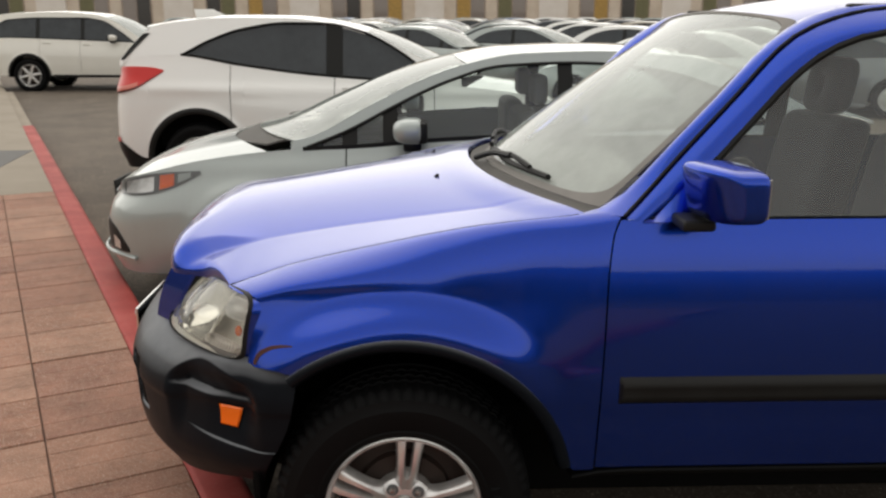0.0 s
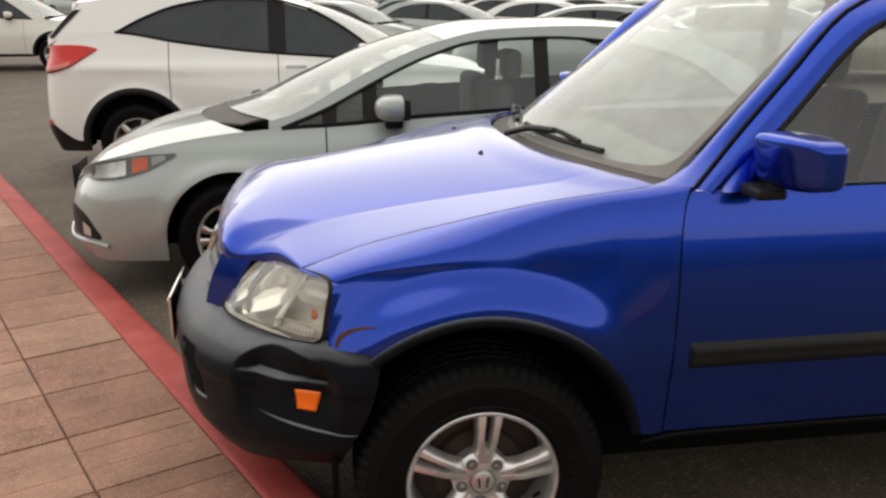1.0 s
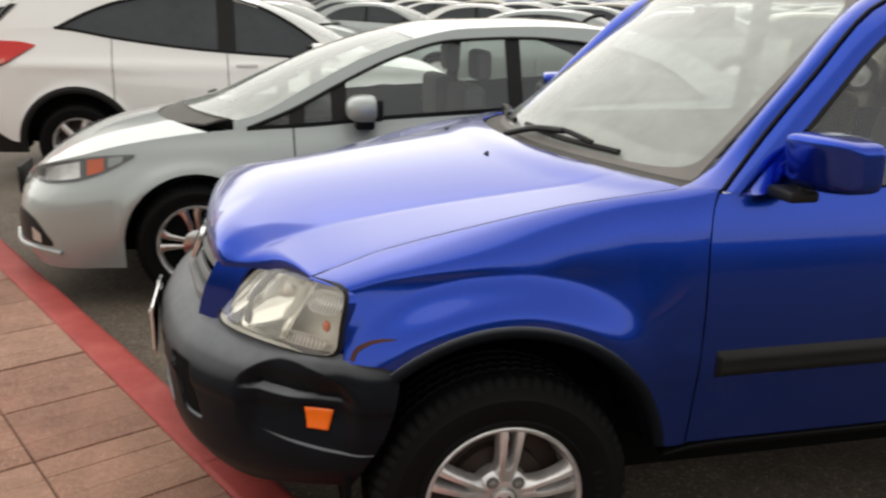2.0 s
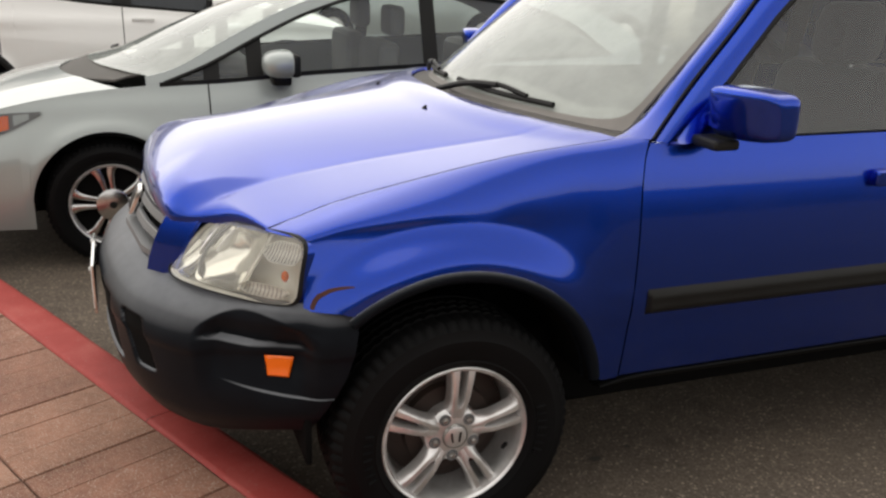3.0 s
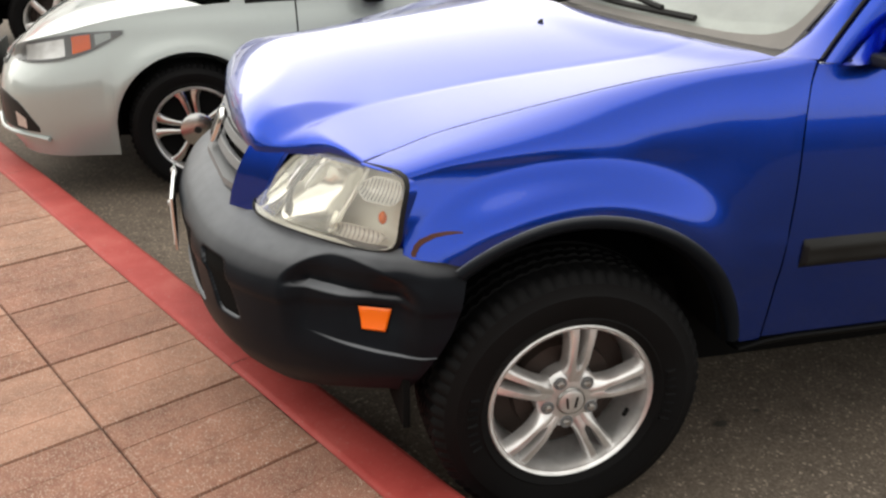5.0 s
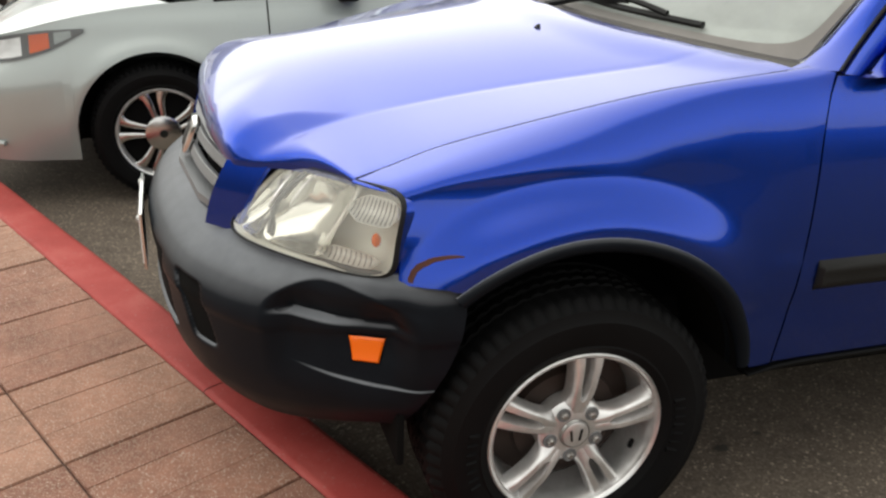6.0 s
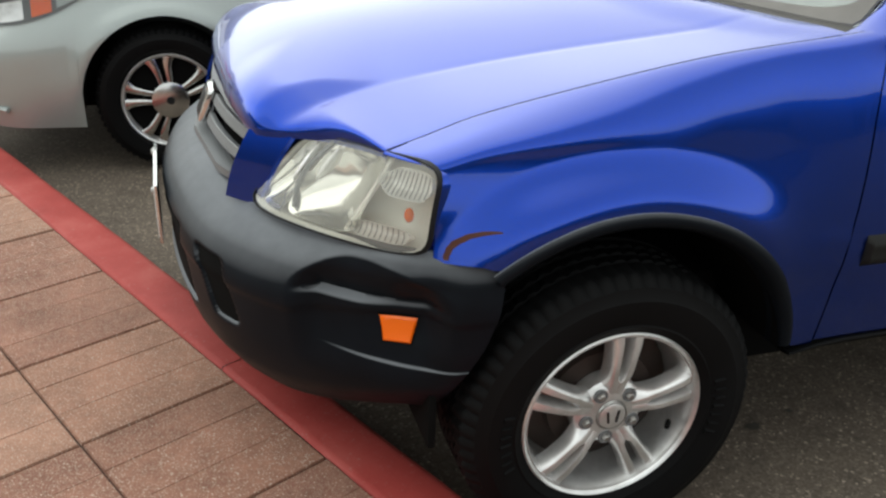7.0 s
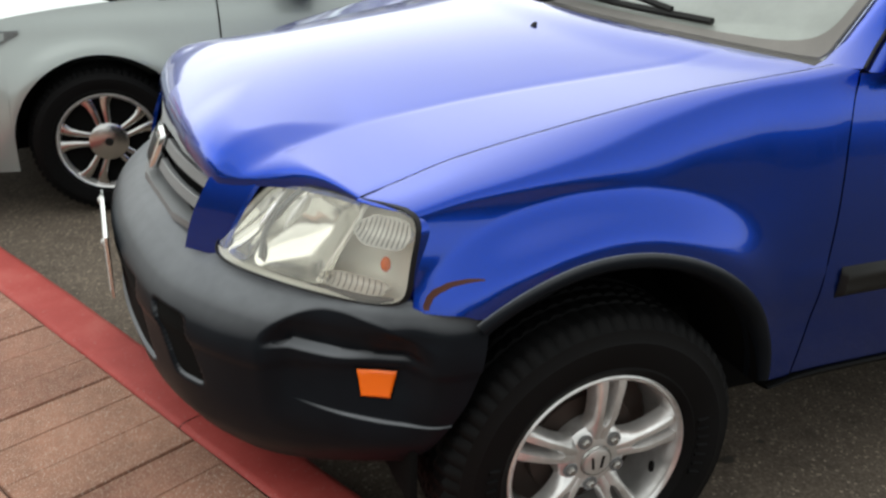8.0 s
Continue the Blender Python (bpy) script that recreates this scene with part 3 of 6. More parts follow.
    def sheet(x0, x1, bow0, bow1, cr0, cr1):
        def fn(u, v):
            a = lerp(-1, 1, v)
            x = lerp(x0, x1, u)
            w = edge(x)
            k = 1 - a * a
            return (x + lerp(bow0, bow1, u) * k, a * w, top(x) + lerp(cr0, cr1, u) * k)
        return fn
    nose = xf + 0.03
    hb = sp.get("hood_bow", -0.22)

    def bonnet(u, v):
        a = lerp(-1, 1, v)
        aa = abs(a)
        x = lerp(xf + 0.035 + 0.02 * aa, xa + hb * (1 - a * a) - sp.get("cowl_gap", 0.06), u ** 1.35)
        b = belt(x)
        w = half(x, b) - 0.004
        up = max(top(x) - b, 0.0) + 0.035 * smooth(xf, xf + 0.5, x)
        z = b + up * (1 - aa ** 2.1) + 0.004 * math.exp(-((aa - 0.66) / 0.12) ** 2) * smooth(xf + 0.1, xf + 0.5, x)
        return (x + shift(x, z), a * w, z + 0.002)
    part("bonnet", grid(bonnet, int(30 * q), int(32 * q), (0, 0, -0.01)), paintm, car)
    part("windscreen", grid(sheet(xa, xb, hb, -0.06, 0.02, 0.035), int(14 * q) + 2, int(16 * q) + 2), sp.get("screen", M["ws"]), car, "sloping windscreen")
    part("roof", grid(sheet(xb + 0.004, xc - 0.004, -0.06, 0.05, 0.035, 0.035), int(16 * q) + 2, int(16 * q) + 2, (0, 0, -0.02)), paintm, car)
    part("rear_window", grid(sheet(xc, xd, 0.05, 0.12, 0.035, 0.02), int(12 * q) + 2, int(16 * q) + 2), M["tint"], car, "dark rear window")
    if xr - xd > 0.15:
        part("boot_lid", grid(sheet(xd + 0.004, xr - 0.06, 0.12, 0.02, 0.02, 0.02), 8, int(16 * q) + 2, (0, 0, -0.01)), paintm, car)
    # side glass and roof rails
    wtop = curve_of(sp["window"])
    w0, w1 = sp["window"][0][0], sp["window"][-1][0]
    for s in (-1, 1):
        def gy(x, z):
            b, t = belt(x), top(x)
            return lerp(half(x, b), edge(x), min(max((z - b) / max(t - b, 0.02), 0), 1))

        def rail(u, v, s=s):
            x = lerp(xa - 0.02, xd, u)
            z0 = min(max(wtop(x), belt(x) - 0.01), top(x)) if w0 <= x <= w1 else belt(x) - 0.01
            z = lerp(z0, top(x) + 0.002, v)
            return (x, s * gy(x, z), z)
        part("roof_rail", grid(rail, int(40 * q), 4, (0, -s * 0.012, 0)), paintm, car)
        panes = list(sp["pillars"])
        bounds = [w0] + panes + [w1]
        for a, b in zip(bounds, bounds[1:]):
            def pane(u, v, a=a, b=b, s=s):
                x = lerp(a + (0.025 if a > w0 else 0), b - (0.025 if b < w1 else 0), u)
                z = lerp(belt(x) + 0.004, max(wtop(x), belt(x) + 0.005), v)
                return (x, s * (gy(x, z) - 0.012), z)
            part("side_window", grid(pane, 10, 5), glassm if b < sp.get("tint_from", 99) else M["tint"], car, "side window")
        for p in panes:
            def pil(u, v, p=p, s=s):
                x = lerp(p - sp.get("post", 0.04), p + sp.get("post", 0.04), u)
                z = lerp(belt(x), wtop(x) + 0.01, v)
                return (x, s * (gy(x, z) - 0.006), z)
            part("window_pillar", grid(pil, 2, 5, (0, -s * 0.015, 0)), M["trim"], car, "black window pillar")

        if fine:
            def trim_at(t, s=s):
                x = lerp(w0, w1, t)
                z = max(wtop(x), belt(x) + 0.004)
                return Vector((x, s * (gy(x, z) + 0.001), z))
            part("window_trim", tube(path_of([trim_at(k / 24) for k in range(25)]), 0.010, 6, 48), M["trim"], car, "black window surround")

        def beltline(u, v, s=s):
            x = lerp(w0 - 0.02, w1 + 0.02, u)
            z = belt(x) + lerp(-0.012, 0.012, v)
            return (x, s * (half(x, belt(x)) + 0.003), z)
        part("belt_trim", grid(beltline, 20, 1, (0, -s * 0.012, 0)), M["trim"], car, "black window trim")
        if fine:
            mx = sp.get("mirror", w0 + 0.45)
            mz, mw = belt(mx) + 0.075, half(mx, belt(mx))
            shell = bmesh.new()
            bmesh.ops.create_uvsphere(shell, u_segments=20, v_segments=12, radius=1)
            for v in shell.verts:
                c = v.co
                f = lambda t: math.copysign(abs(t) ** 0.62, t)
                v.co = (mx + 0.075 * f(c.x) - 0.03 * c.x * c.x, s * (mw + 0.115) + 0.105 * f(c.y), mz + 0.068 * f(c.z))
            mir = part("wing_mirror", shell, paintm, car)
            part("mirror_base", box(mx - 0.05, mx + 0.05, s * (mw + 0.055) - 0.055, s * (mw + 0.055) + 0.055, mz - 0.115, mz - 0.045, 0.02), M["trim"], mir, "black mirror foot")
            part("mirror_shroud", box(mx + 0.03, mx + 0.080, s * (mw + 0.115) - 0.090, s * (mw + 0.115) + 0.090, mz - 0.062, mz + 0.050, 0.02), M["trim"], mir)
    # sills, floor, wheels
    for s in (-1, 1):
        part("sill", box(Ra + 0.02, wb - Ra - 0.02, s * (W - 0.06) - 0.045, s * (W - 0.06) + 0.045, sill - 0.05, sill + 0.02, 0.015), M["trim"] if sp.get("cladding") else paintm, car)
    def floor(u, v):
        x = lerp(xf + 0.16, xr - 0.16, u)
        return (x, lerp(-1, 1, v) * (min(plan(x), W) - 0.28), sill + 0.02)
    part("underbody", grid(floor, 10, 2, (0, 0, 0.30)), M["dark"], car, "black underbody")
    for ax in (0.0, wb):
        for s in (-1, 1):
            wheel(car, ax, s * (W - 0.015), R, R, sp["rim"], 0.2, s, wheel_style, 0, fine)
    return dict(plan=plan, half=half, shift=shift, low=low, belt=belt, top=top, edge=edge, front=front_fn, rear=rear_fn, front_bumper=fb, rear_bumper=rb)


def blue_suv(car):
    """The compact off-roader; every panel is a surface in its own frame, x to the rear, y = 0 its middle."""
    BL = M["blue"]
    AC, AZ, AR = -0.005, 0.355, 0.445      # wheel arch: middle, height, outer radius of the flare
    shut_w = curve_of([(-0.46, 0.700), (-0.387, 0.704), (-0.292, 0.710), (-0.218, 0.716), (-0.112, 0.727), (-0.006, 0.739), (0.102, 0.751), (0.201, 0.760), (0.46, 0.775)])
    shut_z = curve_of([(-0.66, 0.893), (-0.56, 0.893), (-0.46, 0.896), (-0.387, 0.918), (-0.292, 0.952), (-0.218, 0.972), (-0.112, 0.998), (-0.006, 1.023), (0.102, 1.047), (0.201, 1.065), (0.43, 1.092), (0.58, 1.112)])
    crease_z = curve_of([(-0.66, 0.905), (-0.62, 0.909), (-0.559, 0.919), (-0.50, 0.934), (-0.44, 0.950), (-0.37, 0.966), (-0.25, 0.989), (-0.137, 1.010), (-0.02, 1.030), (0.085, 1.050), (0.43, 1.116)])
    door_x = curve_of([(0.40, 0.500), (0.64, 0.503), (0.79, 0.507), (0.94, 0.513), (1.04, 0.525), (1.08, 0.540), (1.125, 0.575)])
    taper = curve_of([(-0.48, 0.072), (-0.40, 0.040), (-0.30, 0.016), (-0.15, 0.002), (0.0, 0.0), (0.6, 0.0)])

    def flare(x, z):
        r = math.hypot(x - AC, z - AZ)
        return 0.034 * smooth(0.565, 0.462, r) * smooth(0.45, 0.10, x)

    def tumble(x, z):
        """How far the upper side leans in, more and more towards the belt."""
        return lerp(0.020 * smooth(0.80, 1.06, z), 0.42 * max(z - 0.72, 0.0) ** 2 - 0.010 * smooth(0.56, 0.66, z), smooth(-0.1, 0.4, x))

    def side_w(x, z):
        """Half width of the body side below the shoulder."""
        w = 0.858 - taper(x) - 0.030 * smooth(0.62, 0.30, z) - tumble(x, z) - 0.015 * smooth(0.10, -0.22, x) * smooth(0.77, 0.91, z) - 0.016 * smooth(0.50, 0.30, x) * smooth(0.70, 0.90, z)
        w += 0.004 * math.exp(-((z - 0.690) / 0.016) ** 2) * smooth(0.38, 0.45, x) * smooth(0.53, 0.50, x)
        return w + flare(x, z) - 0.004

    def arch_z(x):
        d = x - AC
        return AZ + math.sqrt(max(AR * AR - d * d, 0.0)) if abs(d) < AR else AZ

    def fender(s):
        lamp_x = curve_of([(0.700, -0.453), (0.74, -0.426), (0.775, -0.395), (0.802, -0.368), (0.83, -0.367)])
        foot_x = curve_of([(0, -0.389), (0.45, -0.373), (0.6, -0.368)])
        fronts = {}

        def front_of(v):
            """Where the wing begins: beside the lamp, then along its upper edge."""
            if v not in fronts:
                x = -0.385
                for _ in range(6):
                    x = lamp_x(section(x, v)[1])
                fronts[v] = lerp(foot_x(min(v, 0.6)), x, smooth(0.58, 0.66, v))
            return fronts[v]

        def fn(u, v):
            u = 0.5 - 0.5 * math.cos(math.pi * u)
            xfr = front_of(v)
            xr = 0.51
            for _ in range(4):
                p = section(lerp(xfr, xr, u), v)
                if u < 0.999:
                    xr = door_x(section(xr, v)[2]) - 0.003
                else:
                    xr = door_x(p[2]) - 0.003
            p = section(lerp(xfr, xr, u), v)
            # its front rolls down to the lamp
            near = max(1 - (p[0] - xfr) / 0.024, 0.0)
            drop = max(p[2] - 0.890, 0.0) * (1 - max(1 - near ** 2.5, 0.0) ** 0.4)
            return Vector((p[0], s * p[1], p[2] - drop))

        def section(x, v):
            # from the bumper seam, arch or sill up to the bonnet's edge
            if x < -0.25:
                zb = lerp(0.722, arch_z(x), smooth(-0.31, -0.25, x))
            elif x < AC + AR * 0.985:
                zb = arch_z(x)
            else:
                zb = lerp(arch_z(AC + AR * 0.985), 0.420, smooth(AC + AR * 0.985, AC + AR * 1.0, x))
            zt, wt = shut_z(x), shut_w(x)
            zs = max(zt - lerp(0.045, 0.165, smooth(-0.4, 0.35, x)), zb + 0.02)
            if v < 0.6:
                z = lerp(zb, zs, v / 0.6)
                return (x, side_w(x, z), z)
            t = (v - 0.6) / 0.4
            ws = side_w(x, zs)
            # rounded shoulder: leaves along the side, arrives nearly level
            h, d = zt - zs, ws - wt
            k = 1.6
            lean = (side_w(x, zs) - side_w(x, zs - 0.02)) / 0.02 * smooth(-0.15, 0.30, x)
            h0, h1, h2, h3 = 2 * t ** 3 - 3 * t * t + 1, t ** 3 - 2 * t * t + t, 3 * t * t - 2 * t ** 3, t ** 3 - t * t
            z = h0 * zs + h1 * k * h + h2 * zt + h3 * 0.15 * k * d
            w = h0 * ws + h1 * k * h * lean + h2 * wt - h3 * k * d
            return (x, w, z)
        nu = 64
        bm = grid(fn, nu, 44, (0, -s * 0.008, -0.003))
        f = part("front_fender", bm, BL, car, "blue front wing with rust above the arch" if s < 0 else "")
        if s < 0:
            def patch(u, v):
                a = lerp(0.0, math.pi / 2, u)
                hw = lerp(0.0062, 0.0030, u) * math.sin(math.pi * min(max(u * 0.93 + 0.06, 0.0), 1.0)) ** 0.35 * (1 + 0.35 * noise.noise((u * 9, v * 2, 0)))
                k = (v - 0.5) * 2 * hw
                x = -0.368 + 0.098 * (1 - math.cos(a)) + k * math.cos(a)
                z = 0.728 + 0.054 * math.sin(a) - k * math.sin(a)
                return (x, s * (side_w(x, z) + 0.0018), z)
            part("rust_patch", grid(patch, 60, 6, (0, 0.002, 0)), M["rust"], f, "brown rust patch where the paint has flaked")
        # black flare along the arch
        def lip(u, v):
            a = lerp(math.radians(10), math.radians(129), u)
            r = AR + lerp(0.004, -0.036, v)
            x, z = AC + r * math.cos(a), AZ + r * math.sin(a)
            prof = [0.006, 0.012, 0.013, 0.010, 0.0, -0.03]
            k = min(int(v * 5 + 0.5), 5)
            return (x, s * (side_w(x, AZ + AR * math.sin(a)) + prof[k] - 0.002), z)
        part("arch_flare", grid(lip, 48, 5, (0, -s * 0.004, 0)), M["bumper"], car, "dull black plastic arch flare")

        def liner(u, v):
            a = lerp(0.17, math.pi - 0.30, u)
            r = 0.412
            x, z = AC + r * math.cos(a), AZ + r * math.sin(a)
            return (x, s * (0.845 - 0.36 * v - 0.03 * smooth(-0.2, -0.45, x)), z)
        part("wheel_arch_liner", grid(liner, 30, 3), M["dark"], car, "black wheel arch liner")

    fender(-1)
    fender(1)

    # bonnet with a raised middle
    def front_x(w):
        return curve_of([(0.0, -0.712), (0.25, -0.703), (0.40, -0.682), (0.455, -0.662), (0.503, -0.600), (0.535, -0.554), (0.60, -0.504), (0.700, -0.449)])(w)

    def front_z(w):
        return curve_of([(0.0, 0.893), (0.30, 0.887), (0.455, 0.873), (0.52, 0.878), (0.60, 0.885), (0.700, 0.892)])(w)

    edge_line = [(0.700 * k / 60, front_x(0.700 * k / 60)) for k in range(61)]

    roll_at = curve_of([(0.0, 0.20), (0.22, 0.17), (0.36, 0.09), (0.46, 0.060), (0.49, 0.050), (0.52, 0.034), (0.56, 0.020), (0.62, 0.012), (0.700, 0.010)])

    blunt = curve_of([(0.0, 2.0), (0.36, 2.0), (0.46, 1.8), (0.49, 1.7), (0.52, 1.8), (0.56, 2.2), (0.62, 3.2), (0.70, 3.6)])

    def edge_gap(x, w):
        """Distance from the bonnet's leading edge, and the half width of its nearest point."""
        best = (9.0, w)
        for (wa, xa_), (wb_, xb_) in zip(edge_line, edge_line[1:]):
            dw, dx = wb_ - wa, xb_ - xa_
            k = min(max(((w - wa) * dw + (x - xa_) * dx) / (dw * dw + dx * dx), 0.0), 1.0)
            best = min(best, (math.hypot(x - xa_ - k * dx, w - wa - k * dw), wa + k * dw))
        return best
    crease_at = curve_of([(-0.66, 0.70), (-0.56, 0.695), (-0.505, 0.680), (-0.37, 0.667), (-0.25, 0.670), (-0.137, 0.684), (-0.02, 0.705), (0.085, 0.742), (0.30, 0.815), (0.46, 0.84)])

    def middle_z(x):
        t = min(max((x + 0.712) / 0.927, 0.0), 1.0)
        return 0.993 + 0.133 * (t * 0.9 + 0.1 * math.sin(t * math.pi / 2))

    def bonnet_top(x, aa):
        """Flat outer strip, a crease whose wall fades to the rear, and a gently crowned middle."""
        ac, e, zc = crease_at(x), shut_z(x), crease_z(x)
        near = smooth(-0.38, -0.57, x)
        high, wide = 0.003 + 0.040 * near, 0.014 + 0.050 * near
        if aa >= ac:
            z = lerp(e, zc, ((1 - aa) / (1 - ac)) ** 0.8)
        else:
            brow = ac - wide
            z = zc + high * min((ac - aa) / wide, 1.0)
            if aa < brow:
                z += (middle_z(x) - zc - high) * (1 - (aa / brow) ** 2.3)
        return z - 0.0010 * math.exp(-((aa - ac) / 0.013) ** 2) * smooth(-0.5, -0.2, x)

    def bonnet(u, v):
        a = lerp(-1, 1, v)
        aa = abs(a)
        t = u ** 1.9
        wf = 0.700 * aa
        xf_ = front_x(wf)
        wr = 0.775 * aa
        xr_, zr = 0.215 + 0.245 * aa ** 2.2, 1.126 - 0.026 * aa ** 2
        x = lerp(xf_, xr_, t)
        w = shut_w(x) * aa if aa > 0.999 else lerp(wf, wr, smooth(0, 1, t)) * lerp(1.0, shut_w(x) / lerp(0.700, 0.775, smooth(0, 1, t)), aa ** 3)
        # the leading edge rolls over tightly and drops to the lamps and the grille
        roll = roll_at(w)
        z = bonnet_top(x, aa)
        if x < -0.30:
            d, wn_ = edge_gap(x, w)
            near = max(1 - d / roll, 0.0) if t > 0 else 1.0
            p_ = blunt(w)
            z -= (z - front_z(wn_)) * (1 - max(1 - near ** p_, 0.0) ** (1 / p_))
        z = lerp(z, zr, smooth(0.86, 1.0, t) * smooth(1.0, 0.9, aa))
        return (x, math.copysign(w, a) if aa > 1e-6 else 0.0, z)
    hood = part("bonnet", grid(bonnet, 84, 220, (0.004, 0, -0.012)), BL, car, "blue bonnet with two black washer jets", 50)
    # a black rod on each side stands in for the shade in the shut gap
    for s in (-1, 1):
        line = path_of([(x, s * (shut_w(x) + 0.0005), shut_z(x) - 0.0012) for x in [-0.445 + 0.0445 * k for k in range(21)]])
        part("bonnet_gap", tube(line, 0.0016, 6, 60), M["dark"], hood, "black rod drawn as the shaded shut line")
    for y in (-0.24, 0.24):
        jet = lathe([(0.0, 1.115), (0.004, 1.114), (0.007, 1.109), (0.009, 1.100), (0.009, 1.085)], 12, "z")
        for v in jet.verts:
            v.co += Vector((0.098 + (v.co.z - 1.1) * 0.5, y * 1.08, bonnet_top(0.098, 0.36) - 1.104))
        part("washer_jet", jet, M["trim"], hood, "small black washer jet")

    # nose panel between the lamps, and grille
    def nose(s):
        def fn(u, v):
            top = Vector((lerp(-0.672, -0.592, u), s * lerp(0.440, 0.506, u), lerp(0.869, 0.871, u)))
            bot = Vector((lerp(-0.728, -0.666, u), s * lerp(0.424, 0.478, u), lerp(0.722, 0.716, u)))
            p = top.lerp(bot, v)
            p.x -= 0.008 * math.sin(math.pi * v)
            return p
        part("nose_panel", grid(fn, 8, 10, (0.01, 0, 0)), BL, car)
    nose(-1)
    nose(1)

    def grille_x(w, z):
        return -0.765 + 0.075 * (w / 0.44) ** 2 + (z - 0.74) * 0.42

    def gr_frame():
        bm = bmesh.new()
        prof = [(-0.418, 0.742), (-0.30, 0.733), (0.0, 0.730), (0.30, 0.733), (0.418, 0.742), (0.430, 0.80), (0.432, 0.855), (0.25, 0.872), (0.0, 0.879), (-0.25, 0.872), (-0.432, 0.855), (-0.430, 0.80)]
        n = len(prof)
        outer, inner = [], []
        for w, z in prof:
            wi, zi = w * 0.982, 0.805 + (z - 0.805) * (0.88 if z > 0.805 else 0.76)
            outer.append([bm.verts.new((grille_x(w, z) - 0.004, w, z)), bm.verts.new((grille_x(w, z) + 0.03, w, z))])
            inner.append([bm.verts.new((grille_x(wi, zi) - 0.010, wi, zi)), bm.verts.new((grille_x(wi, zi) + 0.03, wi, zi))])
        for i in range(n):
            j = (i + 1) % n
            bm.faces.new((outer[i][0], outer[j][0], inner[j][0], inner[i][0]))
            bm.faces.new((outer[i][0], outer[i][1], outer[j][1], outer[j][0]))
            bm.faces.new((inner[i][0], inner[j][0], inner[j][1], inner[i][1]))
        return bm
    gf = part("grille", gr_frame(), M["grille"], car, "grey plastic grille with slats")

    def hole(u, v):
        w, z = lerp(-0.42, 0.42, u), lerp(0.745, 0.865, v)
        return (grille_x(w, z) + 0.062, w, z)
    part("grille_back", grid(hole, 8, 2), M["dark"], gf)
    for z0 in (0.784, 0.829):
        for s in (-1, 1):
            def slat(u, v, z0=z0, s=s):
                w = lerp(0.062, 0.372, u)
                px, pz = ((-0.006, -0.0095), (-0.006, 0.0095), (-0.004, 0.0115), (0.006, 0.0115), (0.006, -0.0115), (-0.004, -0.0115), (-0.006, -0.0095))[round(v * 6)]
                if u in (0.0, 1.0):
                    px, pz = 0.0, 0.0
                return (grille_x(w, z0) + 0.012 + px + 0.42 * pz, s * w, z0 + pz - 0.2 * px)
            part("grille_slat", grid(slat, 1, 6, us=[0.0, 0.0001] + [k / 10 for k in range(1, 10)] + [0.9999, 1.0]), M["grille"], gf)
    bm = box(-0.752, -0.728, -0.055, 0.055, 0.768, 0.848, 0.010)
    for v in bm.verts:
        v.co.x += (v.co.z - 0.8) * 0.42
    part("badge_plate", bm, M["chrome"], gf, "chrome badge outline")
    bm = box(-0.7545, -0.735, -0.036, 0.036, 0.782, 0.836, 0.008)
    for v in bm.verts:
        v.co.x += (v.co.z - 0.8) * 0.42
    part("badge_centre", bm, M["trim"], gf)

    # head lamps
    def lamp(s):
        TL, BL_, TR, BR = Vector((-0.553, 0.492, 0.877)), Vector((-0.686, 0.460, 0.719)), Vector((-0.366, 0.806, 0.899)), Vector((-0.399, 0.824, 0.724))

        def face(u, v, d=0.0, k=1.0):
            # rounded rectangle from a square, so that the corners are soft
            p = TL.lerp(TR, u).lerp(BL_.lerp(BR, u), v)
            bulge = 0.040 * (1 - (2 * u - 1) ** 2) * (0.35 + 0.65 * v) + 0.010 * (1 - (2 * v - 1) ** 2)
            n = Vector((-0.80, 0.56, 0.22)).normalized()
            p = p + n * (bulge - d)
            return Vector((p.x, s * p.y, p.z))

        def round_uv(a, b):
            # corner rounding inside the unit square
            x, y = a * 2 - 1, b * 2 - 1
            m = max(abs(x), abs(y))
            if m < 1e-6:
                return a, b
            th = math.atan2(y, x)
            k = (abs(math.cos(th)) ** 6 + abs(math.sin(th)) ** 6) ** (-1 / 6)
            sq = 1 / max(abs(math.cos(th)), abs(math.sin(th)))
            f = k / sq
            return 0.5 + 0.5 * x * f, 0.5 + 0.5 * y * f

        def outer(u, v):
            return face(*round_uv(u, v))
        hl = part("headlamp", grid(outer, 26, 18), M["lens"], car, "hazed clear headlamp under yellowed plastic", 60)
        hl.visible_shadow = False

        def ring(u, v):
            a = 2 * math.pi * u
            x, y = math.cos(a), math.sin(a)
            k = (abs(x) ** 6 + abs(y) ** 6) ** (-1 / 6)
            f = lerp(0.998, 1.020, v)
            p = face(0.5 + 0.5 * x * k * f, 0.5 + 0.5 * y * k * lerp(0.998, 1.048, v), 0.006 if v > 0.6 else -0.004)
            return p
        part("lamp_seal", grid(ring, 64, 2), M["trim"], hl, "black rubber lamp surround")

        def flange(u, v):
            a = 2 * math.pi * u
            x, y = math.cos(a), math.sin(a)
            k = (abs(x) ** 6 + abs(y) ** 6) ** (-1 / 6)
            return face(0.5 + 0.5 * x * k * lerp(0.99, 1.035, v), 0.5 + 0.5 * y * k * lerp(0.99, 1.07, v), lerp(0.010, 0.032, v))
        part("lamp_flange", grid(flange, 64, 2), BL, hl, "blue flange behind the lamp")

